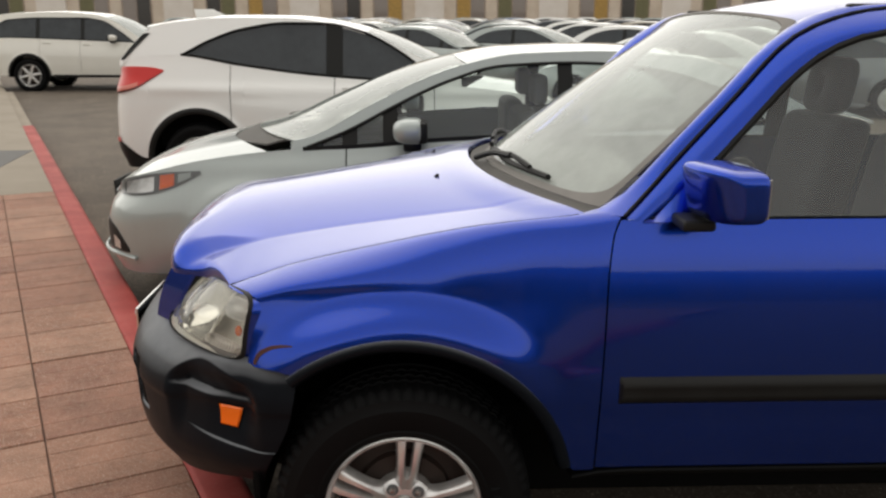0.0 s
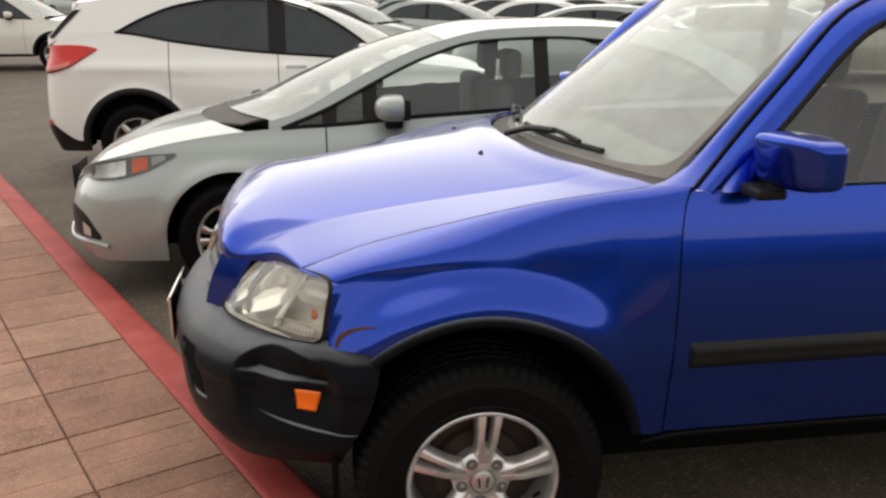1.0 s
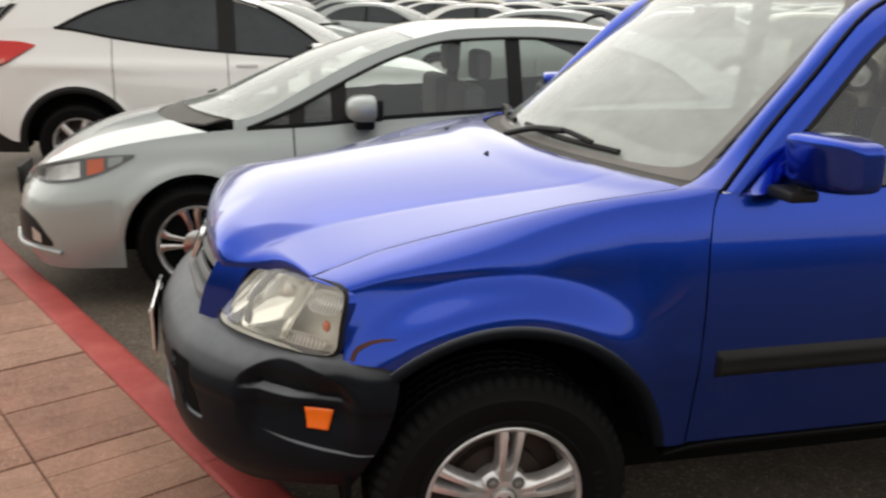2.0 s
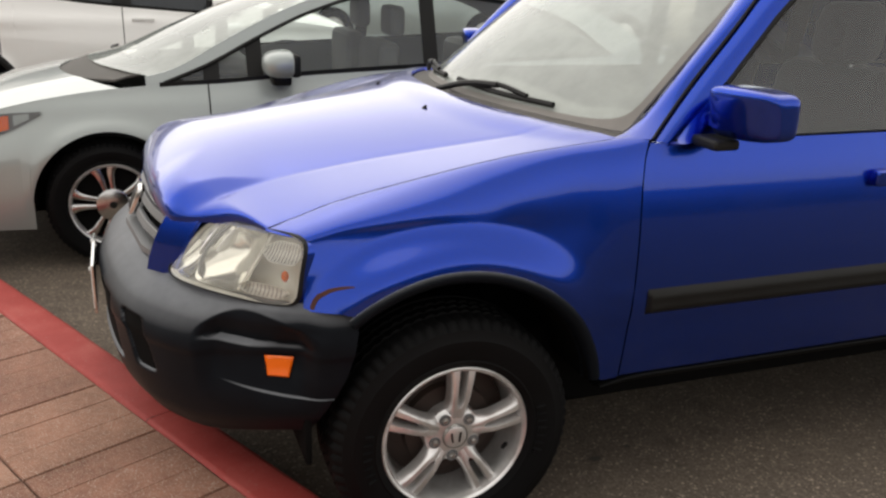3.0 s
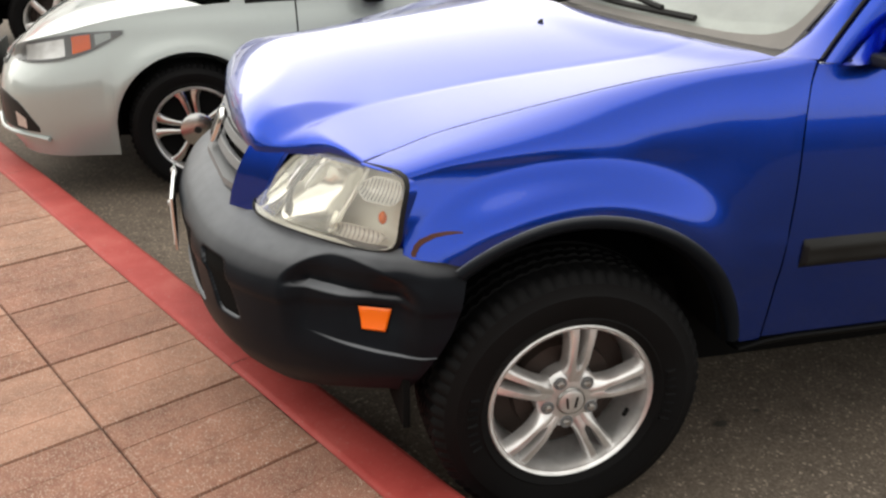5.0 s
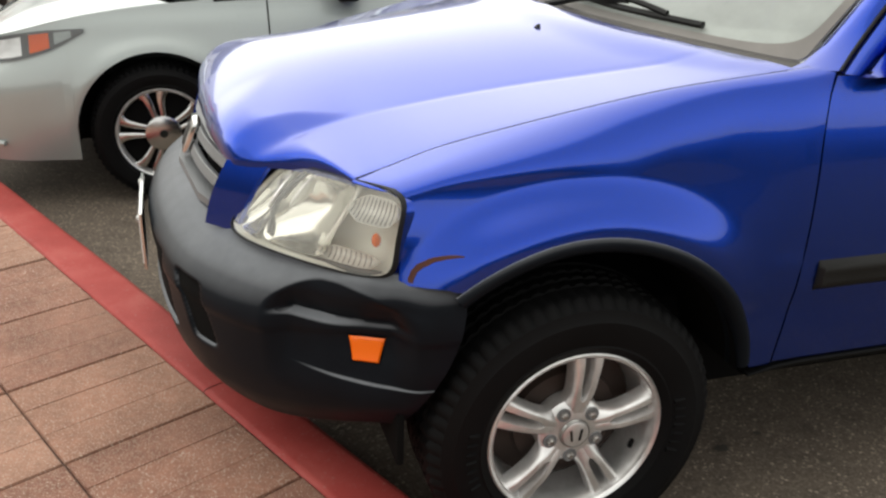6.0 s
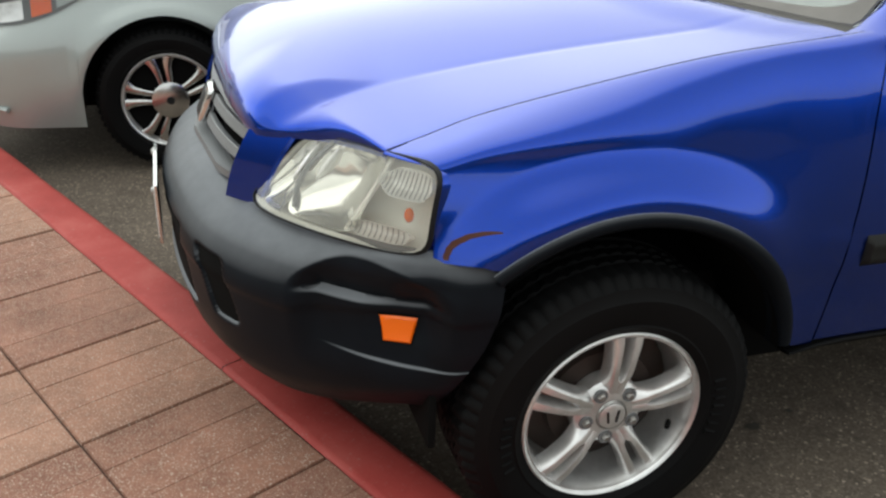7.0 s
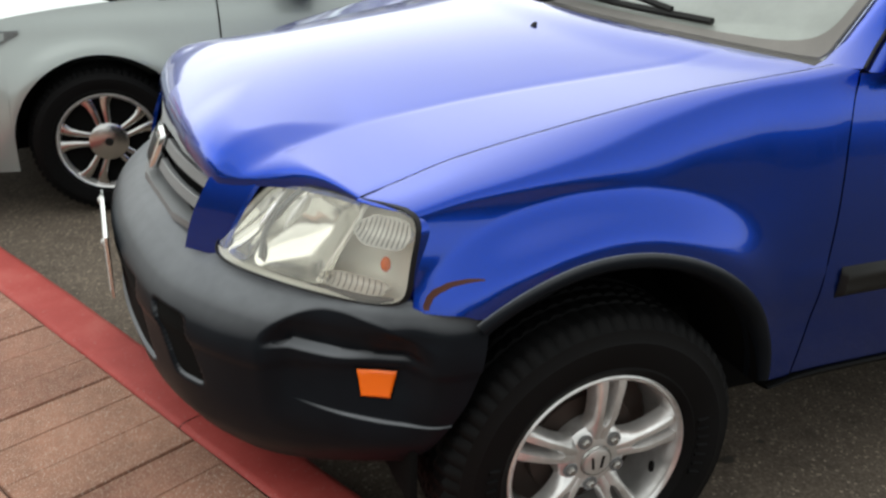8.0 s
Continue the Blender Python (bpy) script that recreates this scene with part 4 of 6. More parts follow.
        def bezel(u, v):
            a = 2 * math.pi * u
            x, y = math.cos(a), math.sin(a)
            k = (abs(x) ** 6 + abs(y) ** 6) ** (-1 / 6)
            f = lerp(0.995, 0.965, v)
            return face(0.5 + 0.5 * x * k * f, 0.5 + 0.5 * y * k * lerp(0.995, 0.945, v), lerp(0.002, 0.016, v))
        part("lamp_bezel", grid(bezel, 64, 2), M["lampbody"], hl, "pale plastic lamp edge")

        def back(u, v):
            u, v = round_uv(u, v)
            return face(u, v, 0.022 + 0.06 * (1 - (2 * u - 1) ** 4) * (1 - (2 * v - 1) ** 4))
        part("lamp_bowl", grid(back, 24, 16), M["lampbody"], hl, "cream lamp housing")

        # twin reflector chambers with a dark divider, and ribbed side lamps
        def chamber(u0, u1, v0, v1, deep, tilt=0.0):
            def fn(u, v):
                x, y = 2 * u - 1, 2 * v - 1
                a_, b_ = round_uv(u, v)
                return face(lerp(u0, u1, a_), lerp(v0, v1, b_), 0.016 + deep * (1 - x ** 2) ** 0.8 * (1 - y ** 2) ** 0.8 * (1 + tilt * x))
            return grid(fn, 18, 14)
        part("reflector", chamber(0.235, 0.655, 0.05, 0.95, 0.050, 0.2), M["bowl"], hl, "dull silver reflector bowl")
        part("reflector", chamber(0.03, 0.235, 0.06, 0.95, 0.036), M["bowl"], hl, "narrow dull silver reflector")
        # white domes stand in for the sky reflected in the bowls
        for cu, cv, ru, rv in ((0.140, 0.36, 0.034, 0.036), (0.290, 0.31, 0.026, 0.030)):
            dome = bmesh.new()
            bmesh.ops.create_uvsphere(dome, u_segments=20, v_segments=12, radius=1.0)
            c0 = face(cu, cv, 0.024)
            for v in dome.verts:
                v.co = c0 + Vector((v.co.x * 0.010 - s * v.co.y * ru * 0.55 + v.co.z * rv * 0.70, v.co.y * ru, v.co.z * rv))
            part("bulb_shield", dome, M["glint"], hl, "white oval painted as a sky reflection")
        dv = path_of([face(0.235, 0.06, 0.010), face(0.205, 0.30, 0.010), face(0.225, 0.58, 0.010), face(0.285, 0.86, 0.016)])
        part("reflector_edge", tube(dv, 0.0055, 8, 14), M["grille"], hl, "grey divider between the reflectors")
        part("chamber_wall", tube(path_of([face(0.655, 0.06, 0.020), face(0.645, 0.40, 0.024), face(0.60, 0.92, 0.022)]), 0.005, 8, 10), M["lampbody"], hl)

        def ribs(u0, u1, v0, v1, n):
            def fn(u, v):
                k = u * n
                y = 2 * v - 1
                h = max(1 - (2 * u - 1) ** 6, 0.0) ** 0.5 * lerp(0.55, 1.0, smooth(0.0, 0.35, u))
                return face(lerp(u0, u1, u), lerp(v0, v1, 0.5 + 0.5 * y * h), 0.012 + 0.020 * (1 - y * y) + 0.004 * abs((k % 1) - 0.5))
            return grid(fn, n * 4, 8)
        def flutes(cup, u0, u1, v0, v1, n):
            for k in range(n):
                f = (k + 1) / (n + 1)
                h = 0.42 * max(1 - (2 * f - 1) ** 6, 0.0) ** 0.5 * lerp(0.45, 1.0, smooth(0.0, 0.35, f))
                u, vm = lerp(u0, u1, f), 0.5
                a, b = face(u, lerp(v0, v1, vm - h), 0.012), face(u, lerp(v0, v1, vm + h), 0.012)
                c = face(u, lerp(v0, v1, vm), 0.016)
                part("flute", tube(path_of([a, c, b]), 0.0011, 5, 5), M["grille"], cup)
        flutes(part("side_lamp_reflector", ribs(0.665, 0.950, 0.12, 0.44, 12), M["ribs"], hl, "ribbed side lamp"), 0.665, 0.950, 0.12, 0.44, 11)
        flutes(part("side_lamp_reflector", ribs(0.60, 0.90, 0.74, 0.93, 14), M["ribs"], hl, "ribbed side lamp"), 0.60, 0.90, 0.74, 0.93, 11)
        am = bmesh.new()
        bmesh.ops.create_uvsphere(am, u_segments=14, v_segments=8, radius=0.0095)
        c1 = face(0.855, 0.60, 0.028)
        for v in am.verts:
            v.co = c1 + Vector((v.co.x, v.co.y, v.co.z * 1.5))
        part("amber_bulb", am, M["amber"], hl, "amber indicator bulb")
    lamp(-1)
    lamp(1)

    # front bumper: swept round the nose, with a dent, a crease and two intakes
    plan = path_of([(-0.272, -0.884, 0), (-0.34, -0.880, 0), (-0.43, -0.852, 0), (-0.52, -0.800, 0), (-0.62, -0.715, 0), (-0.72, -0.600, 0), (-0.795, -0.470, 0), (-0.845, -0.28, 0), (-0.868, 0.0, 0),
                    (-0.845, 0.28, 0), (-0.795, 0.470, 0), (-0.72, 0.600, 0), (-0.62, 0.715, 0), (-0.52, 0.800, 0), (-0.43, 0.852, 0), (-0.34, 0.880, 0), (-0.272, 0.884, 0)])
    top_z = curve_of([(0.0, 0.738), (0.10, 0.736), (0.20, 0.722), (0.30, 0.722), (0.40, 0.735), (0.5, 0.735)])
    off = curve_of([(0.0, 0.050), (0.06, 0.030), (0.16, 0.010), (0.34, 0.0), (0.40, 0.006), (0.62, 0.010), (0.80, 0.024), (1.0, 0.072)])

    samples = [plan(i / 400) for i in range(401)]

    def u_of_y(y):
        """The place along the nose at which the sweep passes y."""
        k = max(i for i in range(400) if samples[i].y <= y)
        d = samples[k + 1].y - samples[k].y
        return (k + (y - samples[k].y) / max(d, 1e-6)) / 400

    def slots(z):
        """Inner and outer edge of a side intake, and the end of the middle one."""
        return 0.445 + (0.62 - z) * 0.50, 0.532 + (0.62 - z) * 0.30, 0.335 + (0.62 - z) * 0.40

    def intake(ay, z):
        a, b, c = slots(z)
        side_ = smooth(a - 0.010, a + 0.012, ay) * smooth(b + 0.010, b - 0.012, ay) * smooth(0.484, 0.504, z) * smooth(0.630, 0.610, z)
        mid = smooth(c + 0.010, c - 0.012, ay) * smooth(0.455, 0.478, z) * smooth(0.630, 0.608, z)
        return max(side_, mid)

    def skin_at(u, z, proud=0.0, hollow=True):
        m_ = min(u, 1 - u)
        p = plan(u)
        d = plan(min(u + 0.004, 1)) - plan(max(u - 0.004, 0))
        nrm = Vector((d.y, -d.x, 0)).normalized()
        if nrm.x > 0 and abs(p.y) < 0.6:
            nrm = -nrm
        if nrm.y * p.y < 0:
            nrm = -nrm
        zt = top_z(m_)
        v = min(max((zt - z) / (zt - lerp(0.382, 0.332, smooth(0.06, 0.22, m_))), 0), 1)
        o = off(v)
        # the top leans back under the lamps; a ledge runs round the lower part
        lean = 0.060 * max(1 - v / 0.34, 0.0) ** 1.8 * smooth(0.05, 0.24, m_)
        zc = 0.496 + 0.034 * smooth(0.03, 0.22, m_)
        ledge = smooth(0.17, 0.09, m_)
        o += ledge * (0.004 * smooth(zc + 0.05, zc + 0.002, z) - 0.005 * smooth(zc + 0.003, zc - 0.002, z))
        if u < 0.5:
            # pushed-in corner under the lamp, with a ledge below it
            roof_ = 0.706 - 0.050 * ((u - 0.122) / (0.052 if u > 0.122 else 0.080)) ** 2
            inside = smooth(0.035, 0.065, u) * smooth(0.185, 0.160, u)
            fall = min(max((roof_ + 0.004 - z) / max(roof_ - 0.626, 0.02), 0.0), 1.0)
            o += 0.054 * fall * smooth(0.616, 0.630, z) * inside
            o += lerp(0.047, 0.036, smooth(0.085, 0.125, u)) * smooth(0.630, 0.616, z) * smooth(0.45, 0.61, z) * inside
            o += 0.008 * math.exp(-(((u - 0.060) / 0.018) ** 2 + ((z - 0.672) / 0.020) ** 2))
            o += 0.0025 * noise.noise((u * 40, z * 20, 1.0)) * smooth(0.05, 0.09, u) * smooth(0.19, 0.16, u) * smooth(0.61, 0.64, z)
        o += (0.060 * intake(abs(p.y), z) if hollow else 0.0) - proud
        q = p - nrm * (o + lean)
        return Vector((q.x, q.y, z))

    def bump_fn(u, v):
        u0 = curve_of([(0, 0.0), (0.4, 0.012), (0.7, 0.034), (1.0, 0.060)])(v)
        u = lerp(u0, 1 - u0, u)
        m_ = min(u, 1 - u)
        zt, zb, zc = top_z(m_), lerp(0.382, 0.332, smooth(0.06, 0.22, m_)), 0.496 + 0.034 * smooth(0.03, 0.22, m_)
        z = lerp(zt, zc + 0.004, v / 0.64) if v < 0.64 else lerp(zc + 0.004, zc - 0.003, (v - 0.64) / 0.04) if v < 0.68 else lerp(zc - 0.003, zb, (v - 0.68) / 0.32)
        return skin_at(u, z)
    bm = grid(bump_fn, 300, 110)
    thicken(bm, (0.018, 0, 0))
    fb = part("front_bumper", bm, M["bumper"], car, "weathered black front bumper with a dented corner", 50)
    # black sheets just under the skin give the intakes their deep shade
    for kind in (-1, 0, 1):
        def dark_in(u, v, kind=kind):
            z = lerp(0.476, 0.638, v) if kind else lerp(0.448, 0.638, v)
            a, b, c = slots(z)
            y0, y1 = (a - 0.016, b + 0.016) if kind else (-c - 0.016, c + 0.016)
            y = lerp(y0, y1, u) * (kind or 1)
            k = u_of_y(y)
            return skin_at(k, z, -0.008, False)
        part("intake", grid(dark_in, 40, 28, (0.004, 0, 0)), M["dark"], fb, "black sheet across the air intake for its shade")
    part("bumper_core", box(-0.66, -0.42, -0.52, 0.52, 0.38, 0.68, 0.05), M["dark"], fb)
    for s in (-1, 1):
        # amber side marker let into the corner
        def mk(u, v, s=s, grow=0.0, lift=0.0):
            uu = lerp(0.0690 - grow * 0.35, 0.1035 + grow * 0.35, u) + (0.5 - u) * 0.010 * v
            z = lerp(0.597 + grow, 0.547 - grow, v)
            edge_ = 1.0 if 0.05 < u < 0.95 and 0.05 < v < 0.95 else 0.0
            return skin_at(uu if s < 0 else 1 - uu, z, lift + 0.004 * edge_ * (0 if grow else 1))
        part("marker_seal", grid(lambda u, v: mk(u, v, grow=0.004, lift=0.0015), 8, 8), M["dark"], fb)
        part("side_marker", grid(lambda u, v: mk(u, v, lift=0.004), 8, 8, us=[0, 0.06, 0.2, 0.4, 0.6, 0.8, 0.94, 1], vs=[0, 0.08, 0.3, 0.5, 0.7, 0.92, 1]), M["amber"], fb, "amber side marker lamp")
    part("plate_bracket", box(-0.879, -0.872, -0.165, 0.165, 0.505, 0.655, 0.002), M["chrome"], fb, "chrome number plate frame")
    part("number_plate", box(-0.882, -0.8795, -0.152, 0.152, 0.517, 0.645, 0.001), M["plate"], fb, "white number plate")
    for k in range(5):
        part("plate_bar", box(-0.8835, -0.8822, -0.12 + 0.05 * k, -0.09 + 0.05 * k, 0.548, 0.613), M["trim"], fb)
    for y in (-0.14, 0.14):
        part("plate_bolt", lathe([(0.0, 0), (0.008, 0.001), (0.008, 0.012)], 10), M["steel"], fb).matrix_basis = pose(-0.888, y, 0.635, 0, 0, -90)

    # windscreen, surround, cowl and wipers
    def screen(u, v, d=0.0):
        a = lerp(-1, 1, v)
        bx, bz, bw = 0.275 + 0.235 * a * a, 1.118 - 0.020 * a * a, 0.735
        tx, tz, tw = 0.985 + 0.035 * a * a, 1.590 - 0.030 * a * a, 0.615
        n = Vector((-0.63, 0, 0.77))
        p = Vector((lerp(bx, tx, u), a * lerp(bw, tw, u), lerp(bz, tz, u)))
        return p + n * (0.018 * math.sin(math.pi * u) * (1 - a * a) + d)
    ws = part("windscreen", grid(screen, 20, 28), M["ws"], car, "large dusty windscreen with a milky sky veil", 60)
    ws.visible_shadow = False

    def seal(u, v):
        t = 2 * math.pi * u
        x, y = math.cos(t), math.sin(t)
        p = 80 if v < 0.5 else 13
        k = (abs(x) ** p + abs(y) ** p) ** (-1 / p)
        bot, top_, side_ = (0.0, 0.0, 0.0) if v < 0.5 else (0.026, 0.010, 0.013)
        a = 0.5 + (bot - top_) / 2 + (0.5 - (bot + top_) / 2) * y * k
        return screen(a, 0.5 + (0.5 - side_) * x * k, 0.004)
    part("screen_seal", grid(seal, 240, 1, (0, 0, -0.008)), M["seal"], ws, "dusty dark windscreen border")

    def cowl(u, v):
        a = lerp(-1, 1, u)
        aa = abs(a)
        f = Vector((0.215 + 0.245 * aa ** 2.2 + 0.010, a * 0.772, 1.112 - 0.028 * aa ** 2))
        b = screen(0.0, (a + 1) / 2, 0.0)
        p = f.lerp(b, v)
        p.z -= 0.010 * math.sin(math.pi * v)
        return p
    part("cowl_panel", grid(cowl, 40, 4, (0, 0, -0.01)), M["cowl"], car, "faded black cowl panel")
    for y0, y1 in ((-0.51, -0.03), (0.10, 0.62)):
        arm = path_of([screen(-0.03, 0.5 + 0.5 * (y1 + 0.04) / 0.735, 0.022), screen(0.03, 0.5 + 0.5 * (y1 - 0.12) / 0.735, 0.034), screen(0.055, 0.5 + 0.5 * lerp(y1, y0, 0.55) / 0.735, 0.036)])
        w = part("wiper", tube(arm, 0.010, 8, 10), M["trim"], car, "black wiper arm")
        bl = path_of([screen(0.050, 0.5 + 0.5 * y1 * 0.8 / 0.735, 0.014), screen(0.040, 0.5 + 0.5 * lerp(y1, y0, 0.5) / 0.735, 0.016), screen(0.045, 0.5 + 0.5 * y0 / 0.735, 0.014)])
        part("wiper_blade", tube(bl, 0.009, 6, 14), M["trim"], w)
        br = path_of([screen(0.052, 0.5 + 0.5 * lerp(y1, y0, 0.35) / 0.735, 0.022), screen(0.058, 0.5 + 0.5 * lerp(y1, y0, 0.55) / 0.735, 0.036), screen(0.050, 0.5 + 0.5 * lerp(y1, y0, 0.8) / 0.735, 0.022)])
        part("wiper_bridge", tube(br, 0.008, 6, 10), M["trim"], w)

    # roof, pillars and doors
    roof_z = curve_of([(1.0, 1.592), (1.25, 1.632), (1.7, 1.660), (2.4, 1.662), (3.0, 1.640), (3.42, 1.590)])

    def roof(u, v):
        a = lerp(-1, 1, v)
        x = lerp(1.0, 3.42, u)
        w = lerp(0.625, 0.655, smooth(1.0, 1.5, x))
        return (x + (0.035 * a * a if u < 0.01 else 0.035 * a * a * (1 - u)), a * w, roof_z(x) - 0.032 * a * a - 0.02 * abs(a) ** 8)
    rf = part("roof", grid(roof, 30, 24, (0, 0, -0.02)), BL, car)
    gap = [(0.552, 0.802, 1.094), (0.600, 0.778, 1.137), (0.690, 0.752, 1.232), (0.825, 0.728, 1.374), (0.952, 0.704, 1.508), (1.05, 0.692, 1.560), (1.18, 0.685, 1.590), (1.6, 0.682, 1.615), (2.4, 0.682, 1.618), (3.42, 0.682, 1.555)]
    win_edge = [(0.610, 0.800, 1.085), (0.775, 0.775, 1.238), (0.880, 0.757, 1.352), (0.956, 0.744, 1.432), (1.05, 0.732, 1.500), (1.18, 0.726, 1.540), (1.6, 0.722, 1.562), (2.4, 0.722, 1.562), (3.30, 0.722, 1.500)]
    for s in (-1, 1):
        gp, we = path_of([Vector((p[0], s * p[1], p[2])) for p in gap]), path_of([Vector((p[0], s * p[1], p[2])) for p in win_edge])
        inner_edge = path_of([Vector((0.440, s * 0.774, 1.093)), Vector((0.535, s * 0.737, 1.118)), Vector((0.76, s * 0.681, 1.330)), Vector((1.02, s * 0.617, 1.562)), Vector((1.25, s * 0.645, 1.588)), Vector((1.7, s * 0.655, 1.612)), Vector((2.5, s * 0.655, 1.612)), Vector((3.42, s * 0.655, 1.54))])

        def pillar(u, v, gp=gp, ie=inner_edge, s=s):
            a, b = ie(u), gp(u)
            p = a.lerp(b, v)
            return p + Vector((-0.012, s * 0.010, 0.010)) * math.sin(math.pi * v) * smooth(0.0, 0.10, u)
        part("windscreen_pillar", grid(pillar, 50, 6, (0.01, -s * 0.02, -0.01)), BL, car)

        def frame_strip(u, v, gp=gp, we=we, s=s):
            a, b = gp(u) + Vector((0.005, 0, -0.005)), we(u)
            p = a.lerp(b, v)
            return p + Vector((0, s * 0.014, 0)) * (0.35 + 0.65 * math.sin(math.pi * (0.15 + 0.7 * v)))
        part("door_frame", grid(frame_strip, 50, 6, (0, -s * 0.02, 0)), BL, car)
        part("roof_gutter", tube(gp, 0.0040, 6, 60), M["trim"], car, "black roof gutter seal")
        weseal = path_of([Vector((p[0] + 0.006, s * (p[1] + 0.002), p[2] - 0.006)) for p in win_edge[1:]])
        part("window_seal", tube(weseal, 0.011, 6, 40), M["trim"], car, "black window seal")
        bars = ((0.54, 1.585, "front_door"), (1.592, 2.36, "rear_door"), (2.367, 3.44, "rear_quarter"))
        RA = 2.62

        def door_fn(x0, x1, s=s):
            def fn(u, v):
                z = lerp(0.428, 1.085, v)
                xa_ = door_x(z) + 0.0015 if x0 < 1 else x0
                x = lerp(xa_, x1, u)
                zb = 0.428
                d = abs(x - RA)
                if d < 0.42:
                    zb = 0.355 + math.sqrt(max(0.43 ** 2 - d * d, 0))
                z = lerp(zb, 1.085, v)
                w = side_w(0.6, z)
                return (x, s * (w - 0.05 * smooth(3.1, 3.5, x)), z)
            return fn
        for x0, x1, nm in bars:
            d = part(nm, grid(door_fn(x0, x1), 26, 40, (0, -s * 0.02, 0)), BL, car, "blue door with a black rubbing strip" if "door" in nm else "")
            m0 = 0.548 if x0 < 1 else x0 + 0.01
            m1 = x1 - 0.008
            if nm != "rear_quarter":
                def strip(u, v, m0=m0, m1=m1, s=s):
                    prof = [0.0, 0.012, 0.016, 0.0165, 0.0135, 0.0165, 0.016, 0.012, 0.0]
                    k = min(int(v * 8 + 0.5), 8)
                    x = lerp(m0, m1, u)
                    z = 0.619 + 0.074 * v
                    e = 1 if 0.004 < u < 0.996 else 0.15
                    return (x, s * (side_w(0.7, z) + prof[k] * e), z)
                part("rubbing_strip", grid(strip, 12, 8, (0, -s * 0.003, 0), us=[0, 0.008, 0.1, 0.3, 0.5, 0.7, 0.9, 0.992, 1]), M["trim"], d, "black ribbed rubbing strip")
                hx = x1 - 0.20
                hd = part("door_handle", box(hx - 0.10, hx + 0.10, s * 0.853 - 0.018, s * 0.853 + 0.018, 0.935, 0.985, 0.014, 3), BL, d, "blue pull handle")
            def belt_seal(u, v, x0=x0, x1=x1, s=s):
                x = lerp(max(x0, 0.62), x1, u)
                return (x, s * (0.806 + 0.006 * v), 1.083 + 0.009 * v)
            part("belt_seal", grid(belt_seal, 6, 1, (0, -s * 0.012, 0)), M["trim"], d, "black belt seal")
        # panes between belt and frame
        for x0, x1 in ((0.66, 1.535), (1.60, 2.34), (2.42, 3.28)):
            topc = curve_of([(p[0], p[2]) for p in win_edge])
            topw = curve_of([(p[0], p[1]) for p in win_edge])

            def pane(u, v, x0=x0, x1=x1, s=s, topc=topc, topw=topw):
                x = lerp(x0, x1, u)
                zt, wt = topc(x), topw(x)
                return (x, s * (lerp(0.812, wt, v) - 0.006), lerp(1.083, zt, v))
            pn = part("side_window", grid(pane, 16, 8), M["win"], car, "lightly tinted side window")
            pn.visible_shadow = False

            def post(u, v, x1=x1, s=s, topc=topc, topw=topw):
                x = lerp(x1 - 0.005, x1 + 0.072, u)
                return (x, s * (lerp(0.812, topw(x), v) - 0.002), lerp(1.083, topc(x), v))
            part("door_post", grid(post, 2, 6, (0, -s * 0.02, 0)), M["trim"], car, "black door post")
        # sail corner behind the pillar, and mirror
        def sail(u, v, s=s, topc=topc, topw=topw):
            x = lerp(0.600, 0.745, u)
            return (x, s * (lerp(0.822, topw(x), v) + 0.004), lerp(1.083, max(topc(x) - 0.004, 1.084), v))
        part("mirror_sail", grid(sail, 8, 6, (0, -s * 0.02, 0)), BL, car)
        shell = bmesh.new()
        bmesh.ops.create_cube(shell, size=1)
        bmesh.ops.subdivide_edges(shell, edges=shell.edges, cuts=11, use_grid_fill=True)
        for v in shell.verts:
            c = v.co * 2
            m_ = (abs(c.x) ** 6 + abs(c.y) ** 6 + abs(c.z) ** 6) ** (1 / 6)
            mx_ = max(abs(c.x), abs(c.y), abs(c.z))
            c = c * (mx_ / m_)
            yo_ = c.y * s
            hx = 0.056
            back_ = 0.026 * max(yo_ + 0.1, 0.0) ** 2 * max(-c.x, 0.0)
            zz = c.z * (0.067 - 0.006 * smooth(0.0, 1.0, yo_))
            v.co = (0.748 + c.x * hx + 0.022 * yo_ + back_ + 0.016 * c.z * min(c.x, 0.0), s * 0.943 + 0.094 * c.y, 1.178 + zz)
        mir = part("door_mirror", shell, BL, car, "blue door mirror shell", 60)
        part("mirror_arm", box(0.705, 0.770, s * 0.842 - 0.030, s * 0.842 + 0.030, 1.120, 1.175, 0.022, 3), M["blue"], mir)
        part("mirror_hinge", box(0.665, 0.745, s * 0.862 - 0.055, s * 0.862 + 0.055, 1.078, 1.106, 0.012, 3), M["trim"], mir, "black mirror hinge")
        gl = box(0.798, 0.808, s * 0.948 - 0.070, s * 0.948 + 0.070, 1.130, 1.222, 0.002)
        for v in gl.verts:
            v.co.x += 0.022 * (v.co.y * s - 0.950) / 0.092
        part("mirror_glass", gl, M["chrome"], mir, "mirror glass")
        # sill
        def sill(u, v, s=s):
            x = lerp(0.440, 2.20, u)
            z = lerp(0.424, 0.392, v)
            flick = 0.02 * smooth(0.55, 0.43, x)
            return (x, s * (lerp(0.840, 0.800, v ** 2) + 0.006 * math.sin(math.pi * v) ** 0.5), z - flick * (1 - v))
        part("sill", grid(sill, 24, 8, (0, -s * 0.03, 0)), M["sillblack"], car, "dull black sill cladding")
        part("rack_cap", box(1.12, 1.25, s * 0.655 - 0.012, s * 0.655 + 0.012, 1.580, 1.603, 0.008), M["trim"], rf, "black roof rack cap")
        def rliner(u, v, s=s):
            a = lerp(-0.1, math.pi + 0.1, u)
